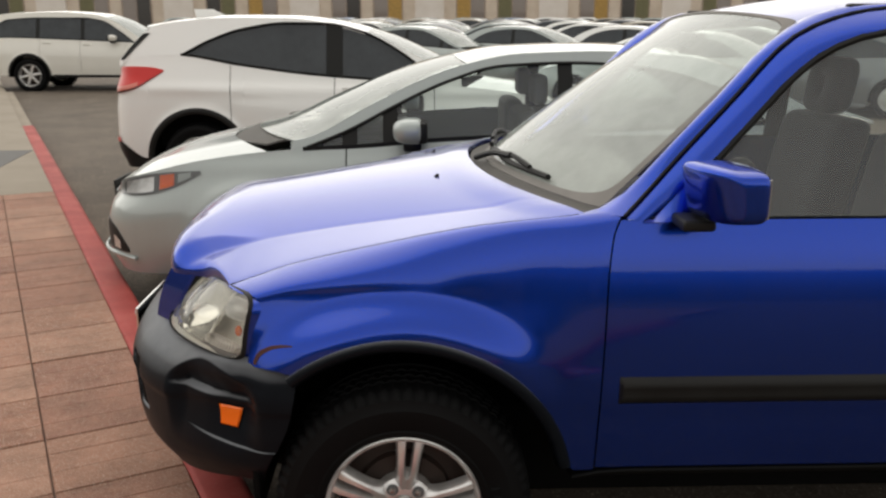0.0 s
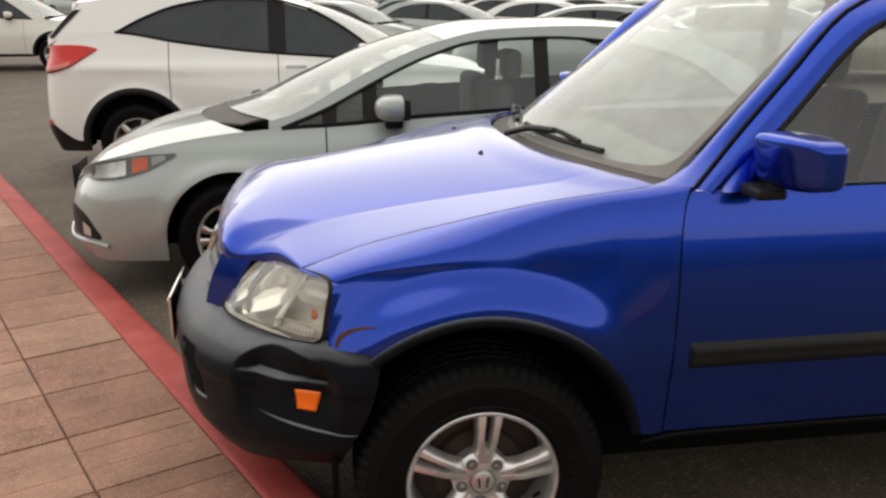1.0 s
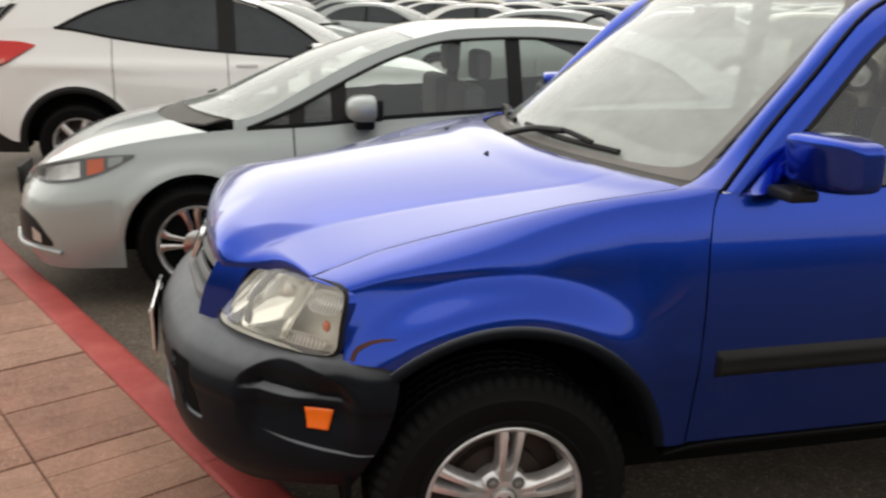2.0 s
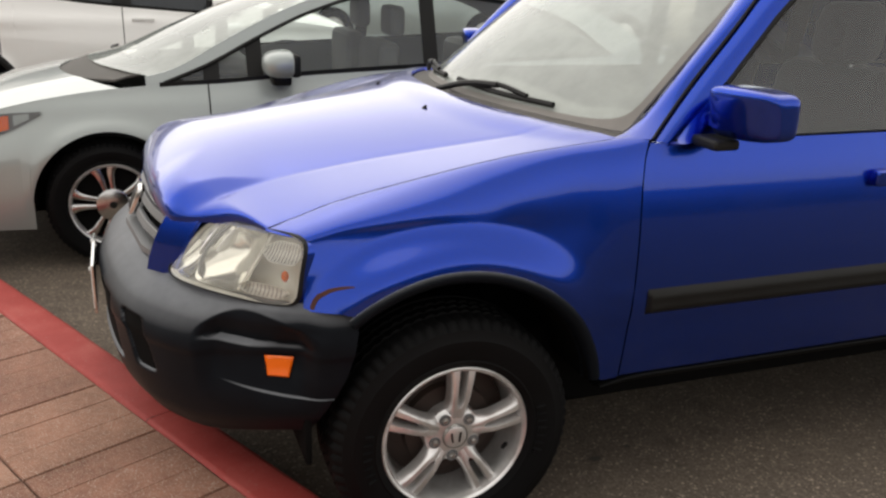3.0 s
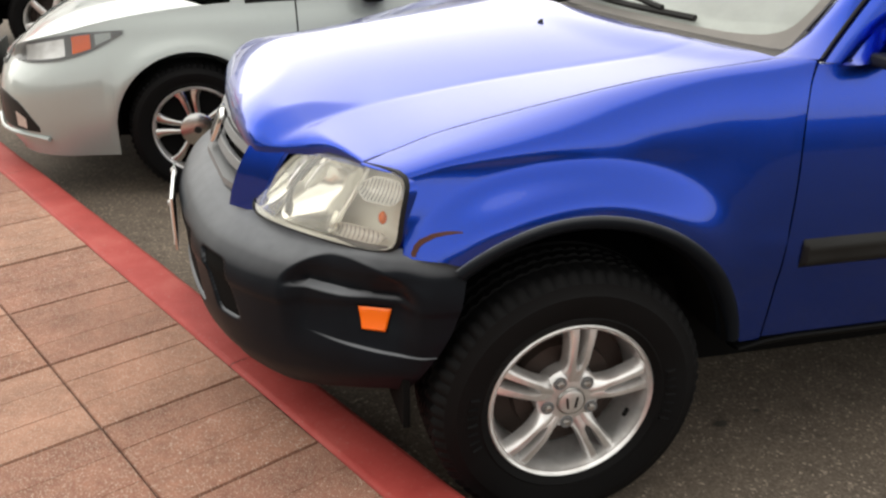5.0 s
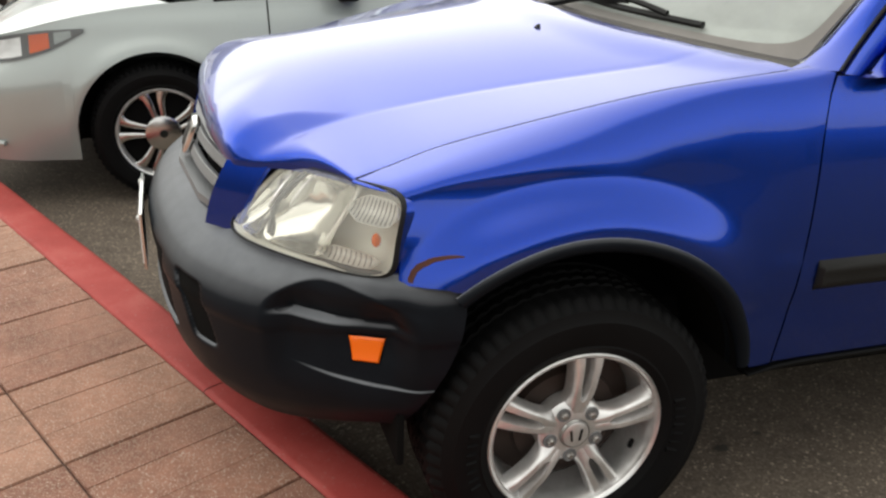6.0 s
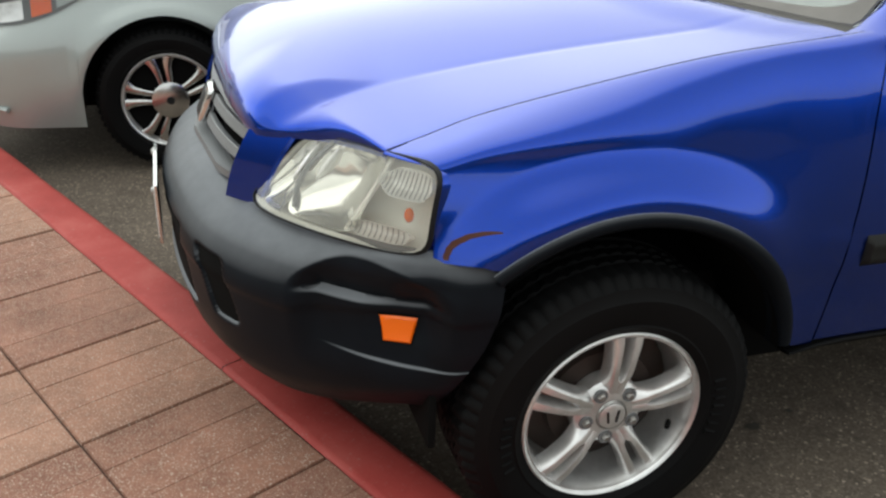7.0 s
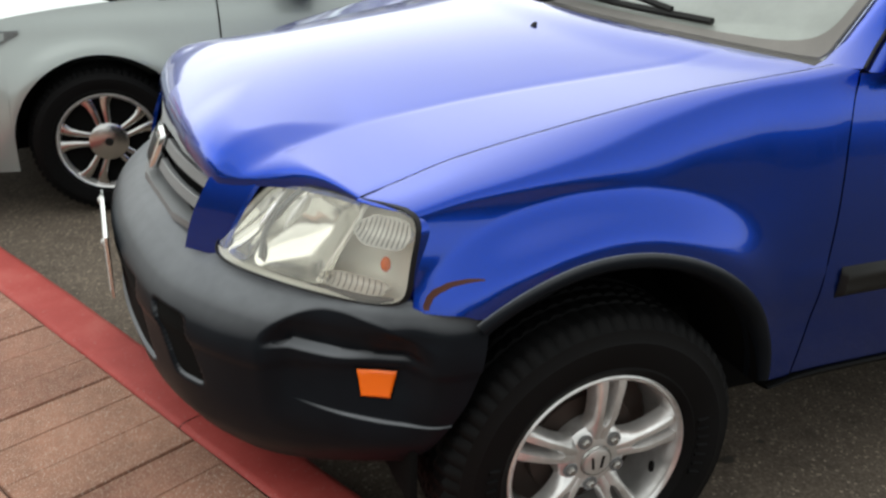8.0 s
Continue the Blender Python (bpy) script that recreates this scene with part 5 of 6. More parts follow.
            return (RA + 0.42 * math.cos(a), s * (0.84 - 0.3 * v), 0.355 + 0.42 * math.sin(a))
        part("wheel_arch_liner", grid(rliner, 24, 2), M["dark"], car)
    # tail, floor
    def tail(u, v):
        a = lerp(-1, 1, v)
        z = lerp(0.40, 1.56, u)
        w = lerp(0.845, 0.66, smooth(1.0, 1.58, z))
        return (3.44 + 0.05 * (1 - a ** 4) - 0.12 * smooth(1.0, 1.6, z), a * w, z)
    part("tailgate", grid(tail, 14, 20, (-0.02, 0, 0)), BL, car)
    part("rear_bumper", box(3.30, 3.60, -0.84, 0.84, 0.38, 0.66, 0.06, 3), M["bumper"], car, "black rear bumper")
    part("underbody", box(-0.25, 3.35, -0.60, 0.60, 0.22, 0.50, 0.03), M["dark"], car, "black underbody")
    # added black trays and flaps that darken the ground under the nose
    part("undertray", box(-0.66, -0.36, -0.50, 0.50, 0.365, 0.42, 0.02), M["dark"], car, "added unseen black tray that keeps light out")
    for y in (-0.64, 0.64):
        part("splash_flap", box(-0.392, -0.374, min(y * 1.30, y * 0.25), max(y * 1.30, y * 0.25), 0.300, 0.44, 0.006), M["dark"], car, "added black sheet for the shade ahead of the tyre")
        part("side_tray", box(-0.49, -0.37, y - 0.10, y + 0.08, 0.395, 0.44, 0.02), M["dark"], car, "added unseen black tray that keeps light out")
    part("undertray", box(-0.52, -0.22, -0.50, 0.50, 0.265, 0.40, 0.02), M["dark"], car)
    part("engine_block", box(-0.62, 0.25, -0.42, 0.42, 0.45, 0.84, 0.05), M["dark"], car, "dark engine bay")
    part("front_axle", tube(path_of([(0.0, -0.70, 0.33), (0, 0, 0.33), (0.0, 0.70, 0.33)]), 0.035, 10, 6), M["dark"], car)
    # cabin
    def dash(u, v):
        y = lerp(-0.70, 0.70, u)
        prof = path_of([(0.36, 0, 1.085), (0.60, 0, 1.075), (0.80, 0, 1.045), (0.86, 0, 0.98), (0.80, 0, 0.72)])
        p = prof(v)
        return (p.x + 0.06 * (abs(y) / 0.7) ** 2, y, p.z + (0.035 * math.exp(-((y + 0.36) / 0.16) ** 2) * smooth(0.15, 0.5, v)))
    part("dashboard", grid(dash, 24, 16, (0, 0, -0.02)), M["dash"], car, "dusty grey dashboard")
    part("steering_wheel", tube(path_of([(0.95 + 0.10 * math.sin(t) * 0.6, -0.36 + 0.185 * math.cos(t), 0.99 + 0.165 * math.sin(t)) for t in [k * math.pi / 8 for k in range(17)]]), 0.015, 8, 40), M["trim"], car, "black steering wheel")
    for y in (-0.36, 0.36):
        def cush(x0, x1, z0, z1, hw, lean, rnd):
            bm = box(x0, x1, y - hw, y + hw, z0, z1, rnd, 4)
            for v in bm.verts:
                v.co.x += (v.co.z - z0) * lean
            return bm
        st = part("seat_back", cush(1.385, 1.525, 0.62, 1.225, 0.25, 0.22, 0.06), M["seat"], car, "charcoal cloth seat back")
        def rest(u, v, y=y):
            a, b = 2 * math.pi * u, 2 * math.pi * v
            k = (abs(math.cos(a)) ** 4 + abs(math.sin(a)) ** 4) ** -0.25
            f = 0.5 + 0.5 * math.copysign(abs(math.cos(b)) ** 0.6, math.cos(b))
            dy, dz = lerp(0.011, 0.130 * k, f) * math.cos(a), lerp(0.034, 0.104 * k, f) * math.sin(a)
            return (1.588 + 0.15 * dz + 0.046 * math.copysign(abs(math.sin(b)) ** 0.6, math.sin(b)), y + dy, 1.332 + dz)
        part("headrest", grid(rest, 40, 20), M["seat"], st, "charcoal headrest with a slot")
        for dy in (-0.05, 0.05):
            part("headrest_rod", tube(path_of([(1.555, y + dy, 1.17), (1.585, y + dy, 1.29)]), 0.006, 6, 2), M["chrome"], st)
        part("seat_cushion", cush(0.98, 1.46, 0.52, 0.66, 0.25, 0.0, 0.06), M["seat"], car, "charcoal seat cushion")
    part("rear_bench", box(2.15, 2.35, -0.62, 0.62, 0.55, 1.15, 0.08, 3), M["seat"], car, "charcoal rear bench")
    part("cabin_floor", box(0.5, 3.3, -0.74, 0.74, 0.50, 0.56, 0.01), M["seat"], car)
    part("rear_view_mirror", box(0.93, 0.95, -0.12, 0.12, 1.455, 1.525, 0.012), M["trim"], car)
    for ax in (0.0, RA):
        for s in (-1, 1):
            wheel(car, ax, s * 0.868, 0.335, 0.335, 0.204, 0.205, s, "twin")


blue = thing("blue_suv", pose(0, 0.872, 0), "blue compact off-road car with black bumper, parked nose to the kerb", "car")
blue_suv(blue)

# ---------------------------------------------------------------- neighbours
SEDAN = dict(W=0.875, xf=-0.95, xr=3.58, wb=2.67, R=0.315, Ra=0.360, rim=0.208, sill=0.215, chin=0.215, cf=-0.40, nf=2.9,
             belt=[(-0.93, 0.655), (-0.80, 0.715), (-0.55, 0.775), (-0.30, 0.830), (0.0, 0.872), (0.28, 0.895), (0.55, 0.905), (1.0, 0.940), (1.7, 0.975), (2.4, 1.01), (3.0, 1.03), (3.58, 0.99)],
             top=[(-0.93, 0.665), (-0.80, 0.735), (-0.55, 0.805), (-0.20, 0.870), (0.10, 0.915), (0.30, 0.955), (0.60, 1.105), (0.90, 1.250), (1.15, 1.335), (1.45, 1.392), (1.90, 1.405), (2.4, 1.372), (2.75, 1.26), (3.10, 1.08), (3.30, 1.04), (3.58, 1.0)],
             cowl=0.22, head=1.16, tail=2.30, deck=3.02, doors=(0.50, 1.72, 2.62), hood_bow=-0.30, cowl_gap=0.15,
             window=[(0.285, 0.902), (0.50, 0.985), (0.80, 1.135), (1.05, 1.245), (1.35, 1.328), (1.75, 1.345), (2.15, 1.315), (2.55, 1.205), (2.80, 1.03)], pillars=(0.52, 0.74, 1.70), mirror=0.86,
             front_face=[(0, 0.06), (0.25, 0.0), (0.5, 0.0), (0.8, 0.03), (1.0, 0.10)], rear_face=[(0, 0.05), (0.4, 0.0), (1.0, 0.08)], crease=(0.80, 0.010, 0.02))

civic = thing("silver_sedan", pose(-0.84, 3.485, 0), "pale silver four-door sedan parked beside the blue car", "car", "cars along the kerb")
kc = body_kit(civic, SEDAN, M["silver"], True, M["win"], "cover")



def skin(kit, s, d=0.004):
    def at(x, z):
        w = kit["half"](x, z)
        nx = -(kit["half"](x + 0.01, z) - kit["half"](x - 0.01, z)) / 0.02
        v = Vector((nx, s, 0)).normalized()
        return Vector((x + kit["shift"](x, z), s * w, z)) + v * d
    return at


def sedan_front(car, kit):
    fb = kit["front_bumper"]
    for s in (-1, 1):
        at = skin(kit, s)
        lo = curve_of([(-0.885, 0.640), (-0.80, 0.640), (-0.62, 0.652), (-0.45, 0.690), (-0.29, 0.765)])
        hi = curve_of([(-0.885, 0.668), (-0.80, 0.712), (-0.62, 0.752), (-0.45, 0.775), (-0.29, 0.782)])

        def lens(u, v, x0=-0.885, x1=-0.29, d=0.010, a=0.0, b=1.0, at=at):
            x = lerp(x0, x1, u)
            z = lerp(lo(x), hi(x), lerp(a, b, v))
            return skin(kit, s, d)(x, z)
        hl = part("headlamp", grid(lens, 24, 8, (0.006, -s * 0.006, 0)), M["clear"], car, "clear swept headlamp with an amber indicator")
        part("lamp_bowl", grid(lambda u, v: lens(u, v, d=0.0045), 24, 8), M["grille"], hl, "grey lamp housing")
        part("reflector", grid(lambda u, v: lens(u, v, -0.76, -0.55, 0.0075, 0.12, 0.85), 10, 8), M["alloy"], hl, "silver reflector")
        part("reflector", grid(lambda u, v: lens(u, v, -0.41, -0.34, 0.0075, 0.2, 0.85), 8, 6), M["silver"], hl, "silver reflector")
        part("indicator", grid(lambda u, v: lens(u, v, -0.515, -0.43, 0.0085, 0.12, 0.88), 8, 6), M["amber"], hl, "amber indicator")
        # fog lamp recess with a chrome blade under it
        lo2 = curve_of([(-0.93, 0.328), (-0.86, 0.332), (-0.70, 0.330)])
        hi2 = curve_of([(-0.93, 0.470), (-0.88, 0.490), (-0.80, 0.465), (-0.70, 0.345)])

        def fog(u, v, d=0.004, a=0.0, b=1.0):
            x = lerp(-0.925, -0.705, u)
            return skin(kit, s, d)(x, lerp(lo2(x), hi2(x), lerp(a, b, v)))
        fr = part("fog_recess", grid(fog, 14, 8, (0.004, -s * 0.004, 0)), M["trim"], fb, "black fog lamp recess")
        part("fog_lamp", grid(lambda u, v: fog(lerp(0.55, 0.76, u), v, 0.008, 0.12, 0.62), 6, 6), M["alloy"], fr, "small round fog lamp")
        bl = path_of([skin(kit, s, 0.02)(-0.935, 0.322), skin(kit, s, 0.02)(-0.85, 0.318), skin(kit, s, 0.014)(-0.66, 0.300)])
        part("chin_blade", tube(bl, 0.011, 8, 14), M["silver"], fb, "silver lower lip")
    ff = kit["front"]
    part("upper_grille", grid(lambda u, v: Vector(ff(lerp(0.33, 0.67, u), lerp(0.84, 0.97, v))) + Vector((-0.006, 0, 0)), 20, 4, (0.004, 0, 0)), M["trim"], fb, "black upper grille with a chrome bar")
    part("grille_bar", grid(lambda u, v: Vector(ff(lerp(0.34, 0.66, u), lerp(0.885, 0.925, v))) + Vector((-0.014, 0, 0)), 20, 3, (0.006, 0, 0)), M["chrome"], fb)
    part("lower_grille", grid(lambda u, v: Vector(ff(lerp(0.36, 0.64, u), lerp(0.28, 0.52, v))) + Vector((-0.006, 0, 0)), 20, 4, (0.004, 0, 0)), M["trim"], fb, "black lower grille")
    pl = part("number_plate", box(-0.985, -0.972, -0.16, 0.16, 0.47, 0.62, 0.004), M["trim"], fb, "dark plate holder")
    # cowl with wipers, small black corner panes
    for y0, y1 in ((-0.58, 0.02), (0.02, 0.55)):
        w = part("wiper", tube(path_of([(0.02 + 0.12 * abs(y1), y1, 0.965), (0.05 + 0.16 * (y0 / 0.6) ** 2, lerp(y1, y0, 0.5), 0.972), (0.11 + 0.16 * (y0 / 0.6) ** 2, y0, 0.965)]), 0.009, 6, 12), M["trim"], car, "black wiper")

    def cowl(u, v):
        a = lerp(-1, 1, u)
        x = 0.22 - 0.30 * (1 - a * a) + lerp(-0.165, 0.02, v)
        return (x, a * 0.665, lerp(kit["top"](x) + 0.020 * (1 - a * a), kit["top"](0.22) + 0.020 * (1 - a * a), v) + 0.004 * v)
    part("cowl_panel", grid(cowl, 24, 3, (0, 0, -0.01)), M["cowl"], car, "black plastic cowl")
    # cabin
    for y in (-0.37, 0.37):
        st = part("seat_back", box(1.45, 1.58, y - 0.24, y + 0.24, 0.55, 1.08, 0.06, 3), M["dash"], car, "grey cloth seat back")
        part("headrest", box(1.55, 1.64, y - 0.12, y + 0.12, 1.10, 1.27, 0.04, 3), M["dash"], st)
        part("seat_cushion", box(1.0, 1.5, y - 0.24, y + 0.24, 0.42, 0.56, 0.06, 3), M["dash"], car, "grey seat cushion")
    part("rear_bench", box(2.25, 2.45, -0.6, 0.6, 0.45, 1.02, 0.08, 3), M["dash"], car, "grey rear bench")
    part("dashboard", box(0.35, 0.85, -0.68, 0.68, 0.60, 0.93, 0.06, 3), M["trim"], car, "black dashboard")
    part("cabin_floor", box(0.3, 2.9, -0.72, 0.72, 0.36, 0.42, 0.01), M["dark"], car)
    part("aerial", tube(path_of([(2.35, 0, 1.41), (2.42, 0, 1.45), (2.50, 0, 1.46)]), 0.012, 6, 5), M["trim"], car)


sedan_front(civic, kc)

CROSS = dict(W=0.885, xf=-0.86, xr=3.44, wb=2.61, R=0.335, Ra=0.425, rim=0.215, sill=0.30, chin=0.27, cladding=True, nr=3.6, cr=3.06, handles=("front_door",),
             belt=[(-0.86, 0.80), (-0.5, 0.90), (0.0, 0.97), (0.5, 1.02), (1.0, 1.06), (1.6, 1.11), (2.2, 1.19), (2.8, 1.285), (3.0, 1.28), (3.16, 1.255), (3.30, 1.19), (3.44, 1.10)],
             top=[(-0.86, 0.82), (-0.5, 0.94), (0.0, 1.02), (0.25, 1.07), (0.6, 1.26), (0.95, 1.43), (1.3, 1.535), (1.8, 1.60), (2.3, 1.605), (2.8, 1.565), (3.03, 1.505), (3.16, 1.385), (3.29, 1.25), (3.44, 1.14)],
             cowl=0.22, head=1.08, tail=3.04, deck=3.31, doors=(0.45, 1.36, 2.30),
             window=[(0.40, 1.02), (0.6, 1.19), (0.85, 1.36), (1.1, 1.48), (1.45, 1.555), (1.8, 1.560), (2.2, 1.505), (2.5, 1.400), (2.72, 1.285)], pillars=(1.36,), post=0.075, tint_from=0, mirror=0.60,
             front_face=[(0, 0.04), (0.4, 0.0), (1.0, 0.10)], rear_face=[(0, 0.10), (0.25, 0.0), (0.55, 0.01), (0.8, 0.03), (1.0, 0.08)], crease=(0.93, 0.018, 0.02))
hrv = thing("white_crossover", pose(0.66, 6.86, 0, 0, 0, 180), "white small crossover with its tail to the kerb", "car", "cars along the kerb")
kh = body_kit(hrv, CROSS, M["white"], True, M["tint"], "plain")



def crossover_tail(car, kit):
    rb = kit["rear_bumper"]
    for s in (-1, 1):
        lo = curve_of([(2.90, 1.135), (3.02, 1.060), (3.15, 0.985), (3.30, 0.945), (3.40, 0.93)])
        hi = curve_of([(2.90, 1.150), (3.02, 1.175), (3.15, 1.180), (3.30, 1.175), (3.40, 1.15)])

        def lens(u, v, x0=2.90, x1=3.38, d=0.010, a=0.0, b=1.0):
            x = lerp(x0, x1, u)
            return skin(kit, s, d)(x, lerp(lo(x), hi(x), lerp(a, b, v)))
        t = part("tail_lamp", grid(lens, 18, 8, (-0.008, -s * 0.008, 0)), M["red"], car, "pointed red tail lamp")
        part("reverse_lamp", grid(lambda u, v: lens(u, v, 3.12, 3.36, 0.013, 0.07, 0.26), 8, 4), M["pinklens"], t, "clear lower lamp strip")
        part("lamp_edge", grid(lambda u, v: lens(u, v, 2.91, 3.35, 0.013, 0.0, 0.06), 18, 2), M["trim"], t, "dark lamp edge")

        def skirt(u, v):
            x = lerp(3.02, 3.40, u)
            return skin(kit, s, 0.008)(x, lerp(0.27, lerp(0.36, 0.52, smooth(3.1, 3.38, x)), v))
        part("bumper_skirt", grid(skirt, 14, 6, (-0.006, -s * 0.006, 0)), M["trim"], rb, "black plastic bumper skirt")

        def sliver(u, v, s=s):
            x, z = lerp(3.285, 3.075, u) + lerp(-0.060, 0.012, v) * lerp(0.5, 1.0, u), lerp(1.235, 1.470, u)
            b, t = kit["belt"](x), kit["top"](x)
            y = lerp(kit["half"](x, b), kit["edge"](x), min(max((z - b) / max(t - b, 0.02), 0), 1)) if z > b else kit["half"](x, z)
            return (x, s * (y + 0.008), min(z, t - 0.004))
        part("rear_glass_corner", grid(sliver, 10, 3, (0, -s * 0.006, 0)), M["trim"], car, "dark corner of the rear glass")
        part("rear_reflector", grid(lambda u, v: skin(kit, s, 0.012)(lerp(3.33, 3.39, u), lerp(0.50, 0.54, v)), 4, 2), M["red"], rb)
    rf = kit["rear"]
    part("bumper_lower", grid(lambda u, v: Vector(rf(lerp(0.14, 0.86, u), lerp(0.0, 0.22, v))) + Vector((0.006, 0, 0)), 24, 4, (-0.006, 0, 0)), M["trim"], rb, "black lower bumper")
    def spoiler(u, v):
        a = lerp(-1, 1, u)
        return (lerp(2.90, 3.13, v) - 0.04 * a * a, a * 0.56, lerp(1.575, 1.535, v) - 0.03 * a * a + 0.02)
    part("roof_spoiler", grid(spoiler, 16, 4, (0, 0, -0.03)), M["white"], car, "white roof spoiler")
    fin = bmesh.new()
    pts = [fin.verts.new(p) for p in ((2.60, 0.0, 1.69), (2.78, 0.0, 1.69), (2.76, 0, 1.60), (2.45, 0, 1.62))]
    fin.faces.new(pts)
    thicken(fin, (0, 0.02, 0))
    part("aerial_fin", fin, M["white"], car, "white shark fin aerial")
    for y in (-0.37, 0.37):
        part("seat_back", box(1.35, 1.48, y - 0.24, y + 0.24, 0.6, 1.35, 0.06, 3), M["trim"], car, "black seat")
    part("cabin_floor", box(0.3, 3.0, -0.7, 0.7, 0.45, 0.9, 0.01), M["dark"], car)


crossover_tail(hrv, kh)

BIG = dict(W=0.99, xf=-0.95, xr=3.98, wb=2.82, R=0.38, Ra=0.44, rim=0.25, sill=0.38, chin=0.32, cladding=True, nr=4.0, cr=3.5,
           belt=[(-0.95, 0.95), (-0.5, 1.04), (0.2, 1.10), (1.0, 1.14), (2.0, 1.18), (3.2, 1.22), (3.98, 1.20)],
           top=[(-0.95, 0.97), (-0.5, 1.09), (0.2, 1.16), (0.55, 1.36), (0.95, 1.60), (1.35, 1.72), (2.2, 1.775), (3.2, 1.74), (3.7, 1.66), (3.98, 1.25)],
           cowl=0.2, head=1.1, tail=3.6, deck=3.95, doors=(0.62, 1.65, 2.55), window=[(0.45, 1.12), (0.8, 1.38), (1.15, 1.58), (1.6, 1.65), (2.6, 1.65), (3.3, 1.60), (3.72, 1.25)], pillars=(1.60, 2.6), tint_from=0,
           front_face=[(0, 0.05), (0.4, 0.0), (1.0, 0.12)], rear_face=[(0, 0.05), (0.4, 0.0), (1.0, 0.12)])
pilot = thing("white_large_suv", pose(-5.9, 19.3, 0.03, 0, 0, 180), "white large three-row car standing across the far aisle", "car", "cars in the far rows")
body_kit(pilot, BIG, M["cream"], True, M["tint"], "plain")

# ---------------------------------------------------------------- setting
KA = math.atan2(0.4376, 0.8992)            # the kerb's turn against the blue car
KM = Matrix.Translation((-0.505, 0.150, 0)) @ Matrix.Rotation(KA, 4, "Z")   # y along the kerb, -x onto the pavement
KZ, KW = 0.14, 0.155



def rise(y):
    """The car park climbs a little past the first aisle."""
    return 0.012 * max(0.0, min(y, 75.0) - 14.0) if y > 14 else 0.0


ys = [-400, -20, 0, 10, 14, 15, 17, 20, 30, 50, 75, 400]
bm = grid(lambda u, v: (lerp(-400, 400, u), ys[int(round(v * (len(ys) - 1)))], rise(ys[int(round(v * (len(ys) - 1)))])), 4, len(ys) - 1)
ground = part("ground", bm, M["asphalt"], None)
tagged(ground, "worn brown-grey asphalt of a large car park", "ground", kind="structure")


def stain(x, y, r, seed):
    """A dried oil spot, a thin uneven film on the asphalt."""
    g = random.Random(seed)
    bm = bmesh.new()
    ring = [bm.verts.new((x + r * g.uniform(0.6, 1.15) * math.cos(a) * 1.3, y + r * g.uniform(0.6, 1.15) * math.sin(a), 0.0035)) for a in [2 * math.pi * k / 18 for k in range(18)]]
    bm.faces.new(ring)
    part("oil_stain", bm, M["oil"], ground, "small dark oil stain")


stain(0.595, 0.264, 0.020, 1)
stain(0.735, 0.300, 0.010, 2)


def kerb_run(y0, y1, z0, z1, seg=14):
    def fn(u, v):
        prof = [(0.002, 0.0), (0.002, -0.05), (0.0, KZ - 0.008), (0.006, KZ), (0.02, KZ + 0.002), (KW - 0.030, KZ), (KW - 0.014, KZ - 0.004), (KW - 0.004, KZ - 0.014), (KW, KZ - 0.03), (KW + 0.012, -0.02)]
        prof = prof[2:]
        k = v * (len(prof) - 1)
        x, z = prof[min(int(round(k)), len(prof) - 1)]
        y = lerp(y0, y1, u)
        n = 0.0025 * noise.noise((x * 8, y * 1.7, 3)) + 0.0015 * noise.noise((x * 20, y * 9, 7))
        return (x + n, y, lerp(z0, z1, u) * z / KZ + n * 0.6 if z > 0.01 else z)
    return grid(fn, seg * 3, 7)


for k in range(8):
    y0, y1 = -6.0 + 2.2 * k, -6.0 + 2.2 * (k + 1)
    kerb = part("kerb", kerb_run(y0 + 0.002, y1 - 0.002, KZ, KZ), M["kerb"], None, "", 50)
    kerb.matrix_world = KM
    tagged(kerb, "kerb stone under faded red paint", "kerb", "red kerb", "structure")
kerb = part("kerb", kerb_run(11.6, 19.0, 0.09, 0.12), M["concrete"], None)
kerb.matrix_world = KM
tagged(kerb, "unpainted low kerb past the crossing", "kerb", kind="structure")

pave = part("pavement", box(-16.9, 0.0, -11.0, 5.98, -0.05, KZ - 0.012), M["bed"], None)
pave.matrix_world = KM
tagged(pave, "bed of salmon concrete pavers behind the kerb", "pavement", kind="structure")
plain = part("pavement_plain", box(-16.9, 0.0, 5.985, 34.0, -0.05, KZ), M["concrete"], None)
plain.matrix_world = KM
tagged(plain, "plain tan concrete pavement past the pavers", "pavement", kind="structure")
# flat wedge, darker grey than the concrete round it
bm = bmesh.new()
tri = [bm.verts.new(p) for p in ((-0.01, 8.82, KZ + 0.004), (-0.38, 7.62, KZ + 0.004), (-0.88, 6.05, KZ + 0.004), (-3.0, 6.05, KZ + 0.004), (-3.0, 9.5, KZ + 0.004), (-0.36, 8.95, KZ + 0.004))]
bm.faces.new(tri)
thicken(bm, (0, 0, -0.02))
wedge = part("ramp", bm, M["ramp"], None)
wedge.matrix_world = KM
tagged(wedge, "flat dark grey wedge on the plain pavement", "ramp", kind="structure")

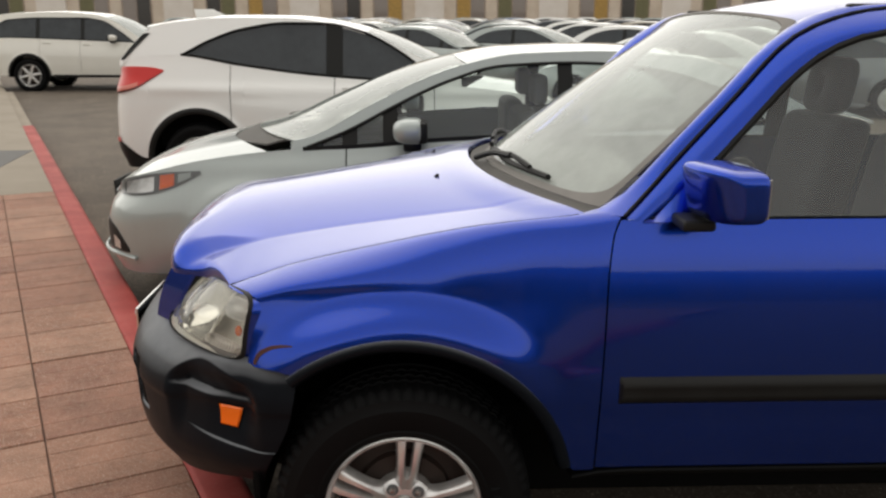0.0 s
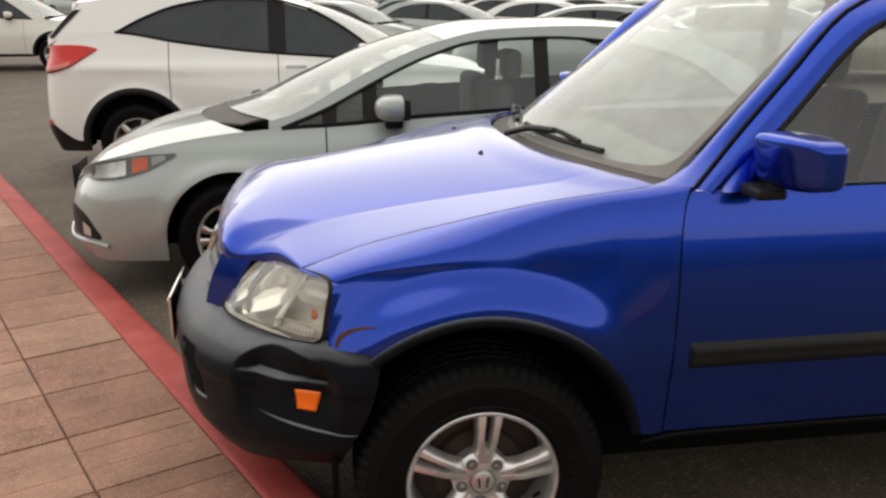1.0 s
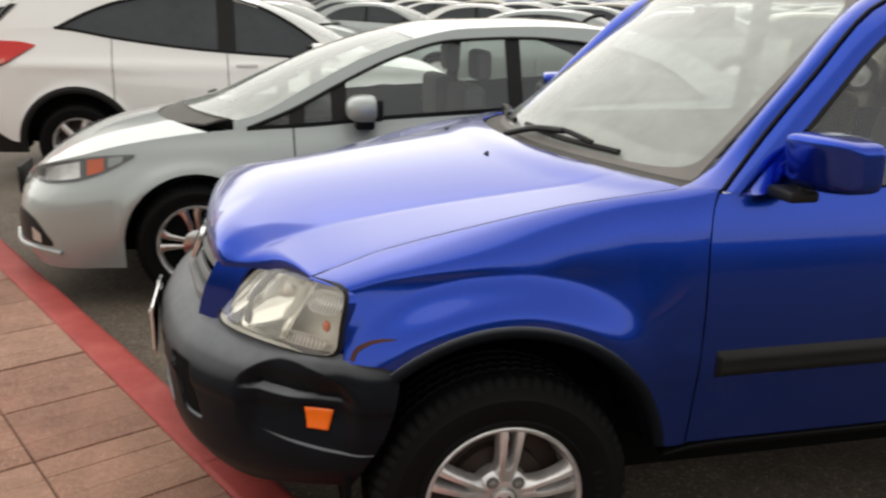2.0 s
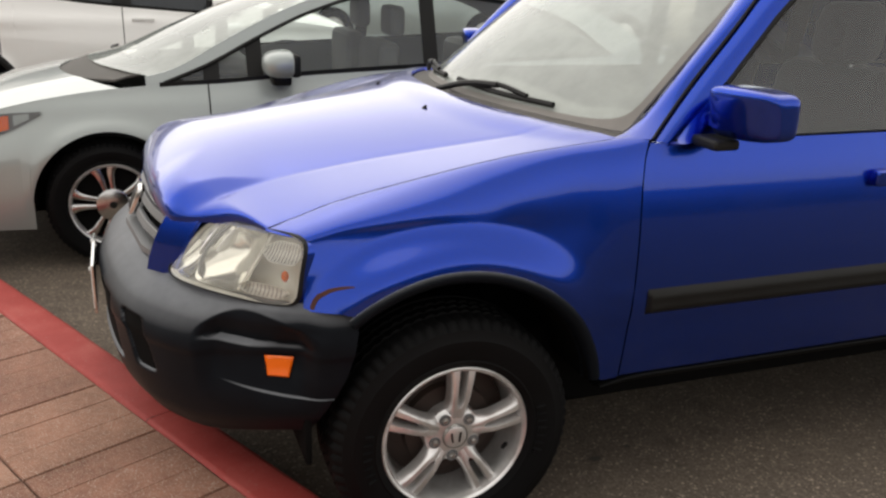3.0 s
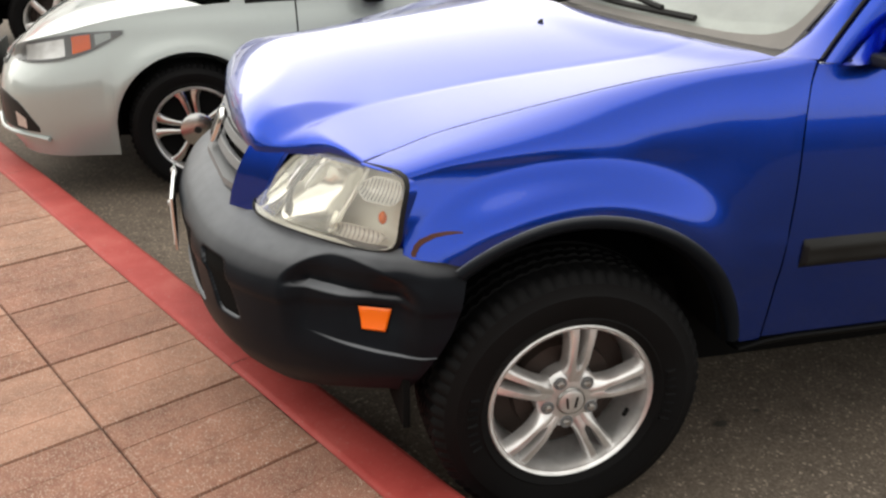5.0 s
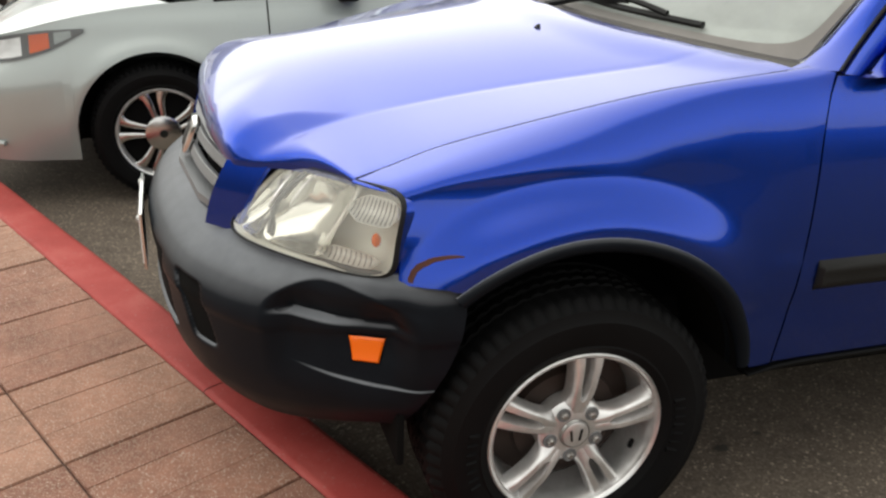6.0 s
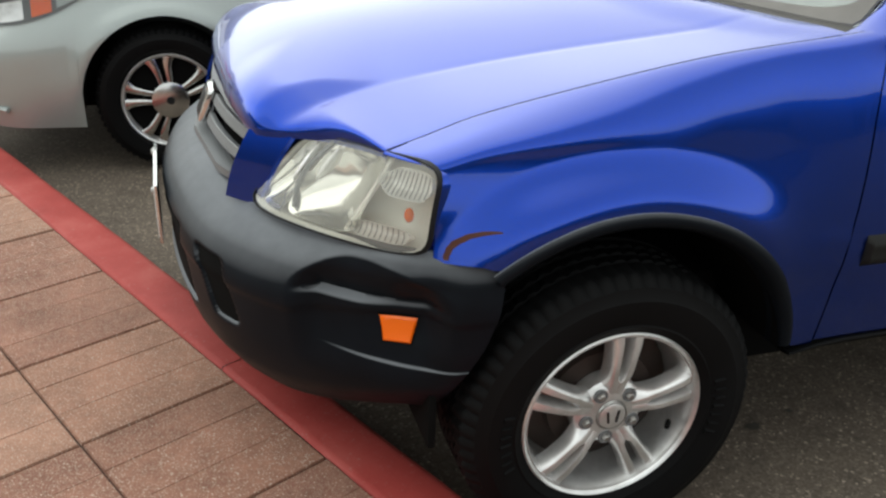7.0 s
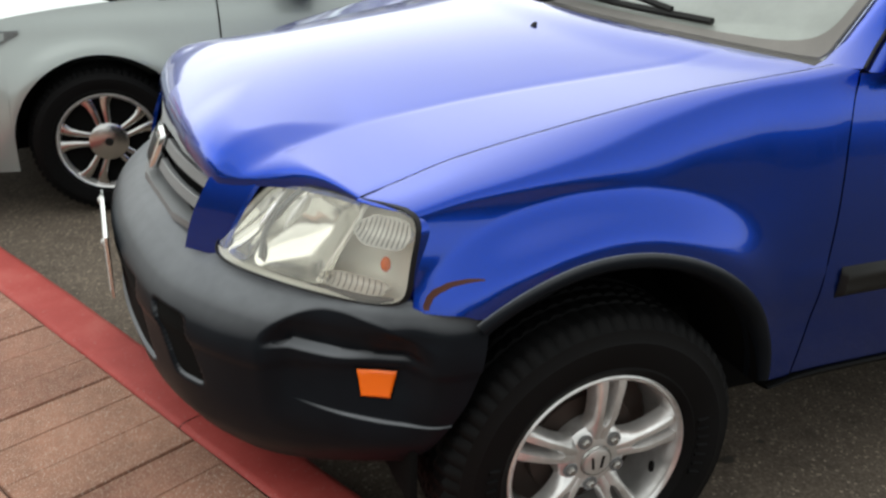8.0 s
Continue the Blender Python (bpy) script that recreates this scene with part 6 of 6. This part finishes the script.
# two unseen buildings added to shape reflections; the third stands past the car park
def facade(name, m, length, height, mats, bays, label, glassm=None, framem=None):
    b = new(name)
    b.matrix_world = m
    tagged(b, label, "building", kind="structure")
    part("wall", box(0, length, 0, 0.4, 0, height), mats[0], b)
    part("parapet", box(-0.1, length + 0.1, -0.12, 0.5, height, height + 0.5, 0.03), mats[1], b)
    step = length / bays
    for k in range(bays):
        x = step * (k + 0.5)
        if k % 3 == 2:
            part("pier", box(x - step * 0.35, x + step * 0.35, -0.25, 0, 0, height), mats[1], b)
            continue
        w = part("window", box(x - step * 0.36, x + step * 0.36, -0.06, 0.0, 0.5, height * 0.72), framem or M["winframe"], b)
        for j in range(2):
            part("pane", box(x - step * 0.33 + j * step * 0.34, x - step * 0.01 + j * step * 0.34, -0.075, -0.061, 0.6, height * 0.70), glassm or M[("shopglass", "bronzeglass", "olive", "shopglass", "awning")[(k * 3 + j) % 5]], w)
    return b


facade("showroom", pose(44, -24, 0, 0, 0, 180), 70, 3.3, (M["brown"], M["brown"]), 12, "unseen dark brown building added for reflections in the car", M["bronzeglass"], M["brown"])
facade("side_shops", KM @ pose(-17.0, -26, 0, 0, 0, 90), 60, 2.8, (M["brown"], M["brown"]), 12, "unseen dark brown front added to darken reflections from the pavement side", M["bronzeglass"], M["brown"])
facade("shop_row", pose(-60, 74, 0.65), 140, 7.0, (M["stucco"], M["stucco2"]), 40, "long tan shop row past the car park")

# far rows of parked cars
rows_made = []
for key in ("silver", "grey", "beige", "white", "palebl"):
    sp = dict(SEDAN)
    proto = thing("parked_sedan", pose(0, 0, 0), {"silver": "silver", "grey": "dark grey", "beige": "beige", "white": "white", "palebl": "pale blue"}[key] + " sedan parked in a far row", "car", "cars in the far rows")
    sp["W"] = 0.87
    body_kit(proto, sp, M[key], False, M["tint"], "plain")
    rows_made.append(proto)
rng = random.Random(4)
spots = []
for r, (y, x0, n) in enumerate(((14.5, 3.2, 9), (20.0, 1.6, 10), (26.5, -1.5, 12), (32.0, -3.0, 13), (39.0, -6.0, 15), (45.0, -9.0, 16), (52.0, -12.0, 17), (58.0, -14.0, 17))):
    for k in range(n):
        spots.append((x0 + 2.75 * k + rng.uniform(-0.1, 0.1), y + rng.uniform(-0.3, 0.3), 25 if r % 2 == 0 else 205))
for i, (x, y, a) in enumerate(spots):
    p = rows_made[rng.choice((0, 0, 0, 1, 2, 3, 3, 3, 4))] if i >= 5 else rows_made[i]
    mm = pose(x, y, rise(y), 0, 0, -a + rng.uniform(-2, 2))
    if i < 5:
        p.matrix_world = mm
    else:
        copy_thing(p, mm)

# pavers, one by one, each scored into strips
def paver_mesh(seed):
    r = random.Random(seed)
    bm = bmesh.new()
    hw, hl, g = 0.1978, 0.1975, 0.0045
    cuts = [-hl, -hl + 2 * hl * (0.30 + r.uniform(0, 0.06)), -hl + 2 * hl * (0.66 + r.uniform(-0.03, 0.04)), hl]
    for a, b in zip(cuts, cuts[1:]):
        gg = 0.0003
        y0, y1 = a + (gg if a > -hl else g * 0.4), b - (gg if b < hl else g * 0.4)
        z = r.uniform(-0.0009, 0.0009)
        e0, e1 = (0.0022 if a == -hl else 0.0011), (0.0022 if b == hl else 0.0011)
        lo = [bm.verts.new((sx * hw, yy, -0.02)) for sx, yy in ((-1, y0), (1, y0), (1, y1), (-1, y1))]
        mid = [bm.verts.new((sx * hw, yy, z - 0.005)) for sx, yy in ((-1, y0), (1, y0), (1, y1), (-1, y1))]
        hi = [bm.verts.new((sx * (hw - 0.003), yy, z)) for sx, yy in ((-1, y0 + e0), (1, y0 + e0), (1, y1 - e1), (-1, y1 - e1))]
        for p, q in ((lo, mid), (mid, hi)):
            for i in range(4):
                bm.faces.new((p[i], p[(i + 1) % 4], q[(i + 1) % 4], q[i]))
        bm.faces.new(hi)
    base_ = [bm.verts.new((sx * hw * 0.99, sy * hl * 0.985, -0.0022)) for sx, sy in ((-1, -1), (1, -1), (1, 1), (-1, 1))]
    bm.faces.new(base_)
    me = bpy.data.meshes.new("paver")
    bmesh.ops.recalc_face_normals(bm, faces=bm.faces)
    bm.to_mesh(me)
    bm.free()
    me.materials.append(M["paver"])
    return me


paver_meshes = [paver_mesh(k) for k in range(6)]
for i in range(10):
    for j in range(-14, 14):
        o = new("paver", paver_meshes[rng.randrange(6)])
        o.parent = pave
        o.matrix_basis = Matrix.Translation((-0.002 - 0.1975 - 0.400 * i, 0.53 + 0.2 + 0.4005 * j, KZ - 0.002 + rng.uniform(-0.0015, 0.0015))) @ Matrix.Rotation(rng.uniform(-0.004, 0.004) + (math.pi if rng.random() < 0.5 else 0), 4, "Z")

# the rest of the paved field, joined
verts, faces = [], []
for i in range(42):
    for j in range(-28, 14):
        if i < 10 and j >= -14:
            continue
        cx, cy, z = -0.1995 - 0.400 * i, 0.73 + 0.4005 * j, KZ - 0.002 + rng.uniform(-0.0015, 0.0015)
        n = len(verts)
        verts += [(cx + a * 0.1955, cy + b * 0.1955, z - 0.02) for a, b in ((-1, -1), (1, -1), (1, 1), (-1, 1))]
        verts += [(cx + a * 0.1930, cy + b * 0.1930, z) for a, b in ((-1, -1), (1, -1), (1, 1), (-1, 1))]
        faces += [(n + k, n + (k + 1) % 4, n + 4 + (k + 1) % 4, n + 4 + k) for k in range(4)] + [(n + 4, n + 5, n + 6, n + 7)]
me = bpy.data.meshes.new("paver_field")
me.from_pydata(verts, [], faces)
me.materials.append(M["paver"])
field = new("paver_field", me)
field.parent = pave
tagged(field, kind="stuff")
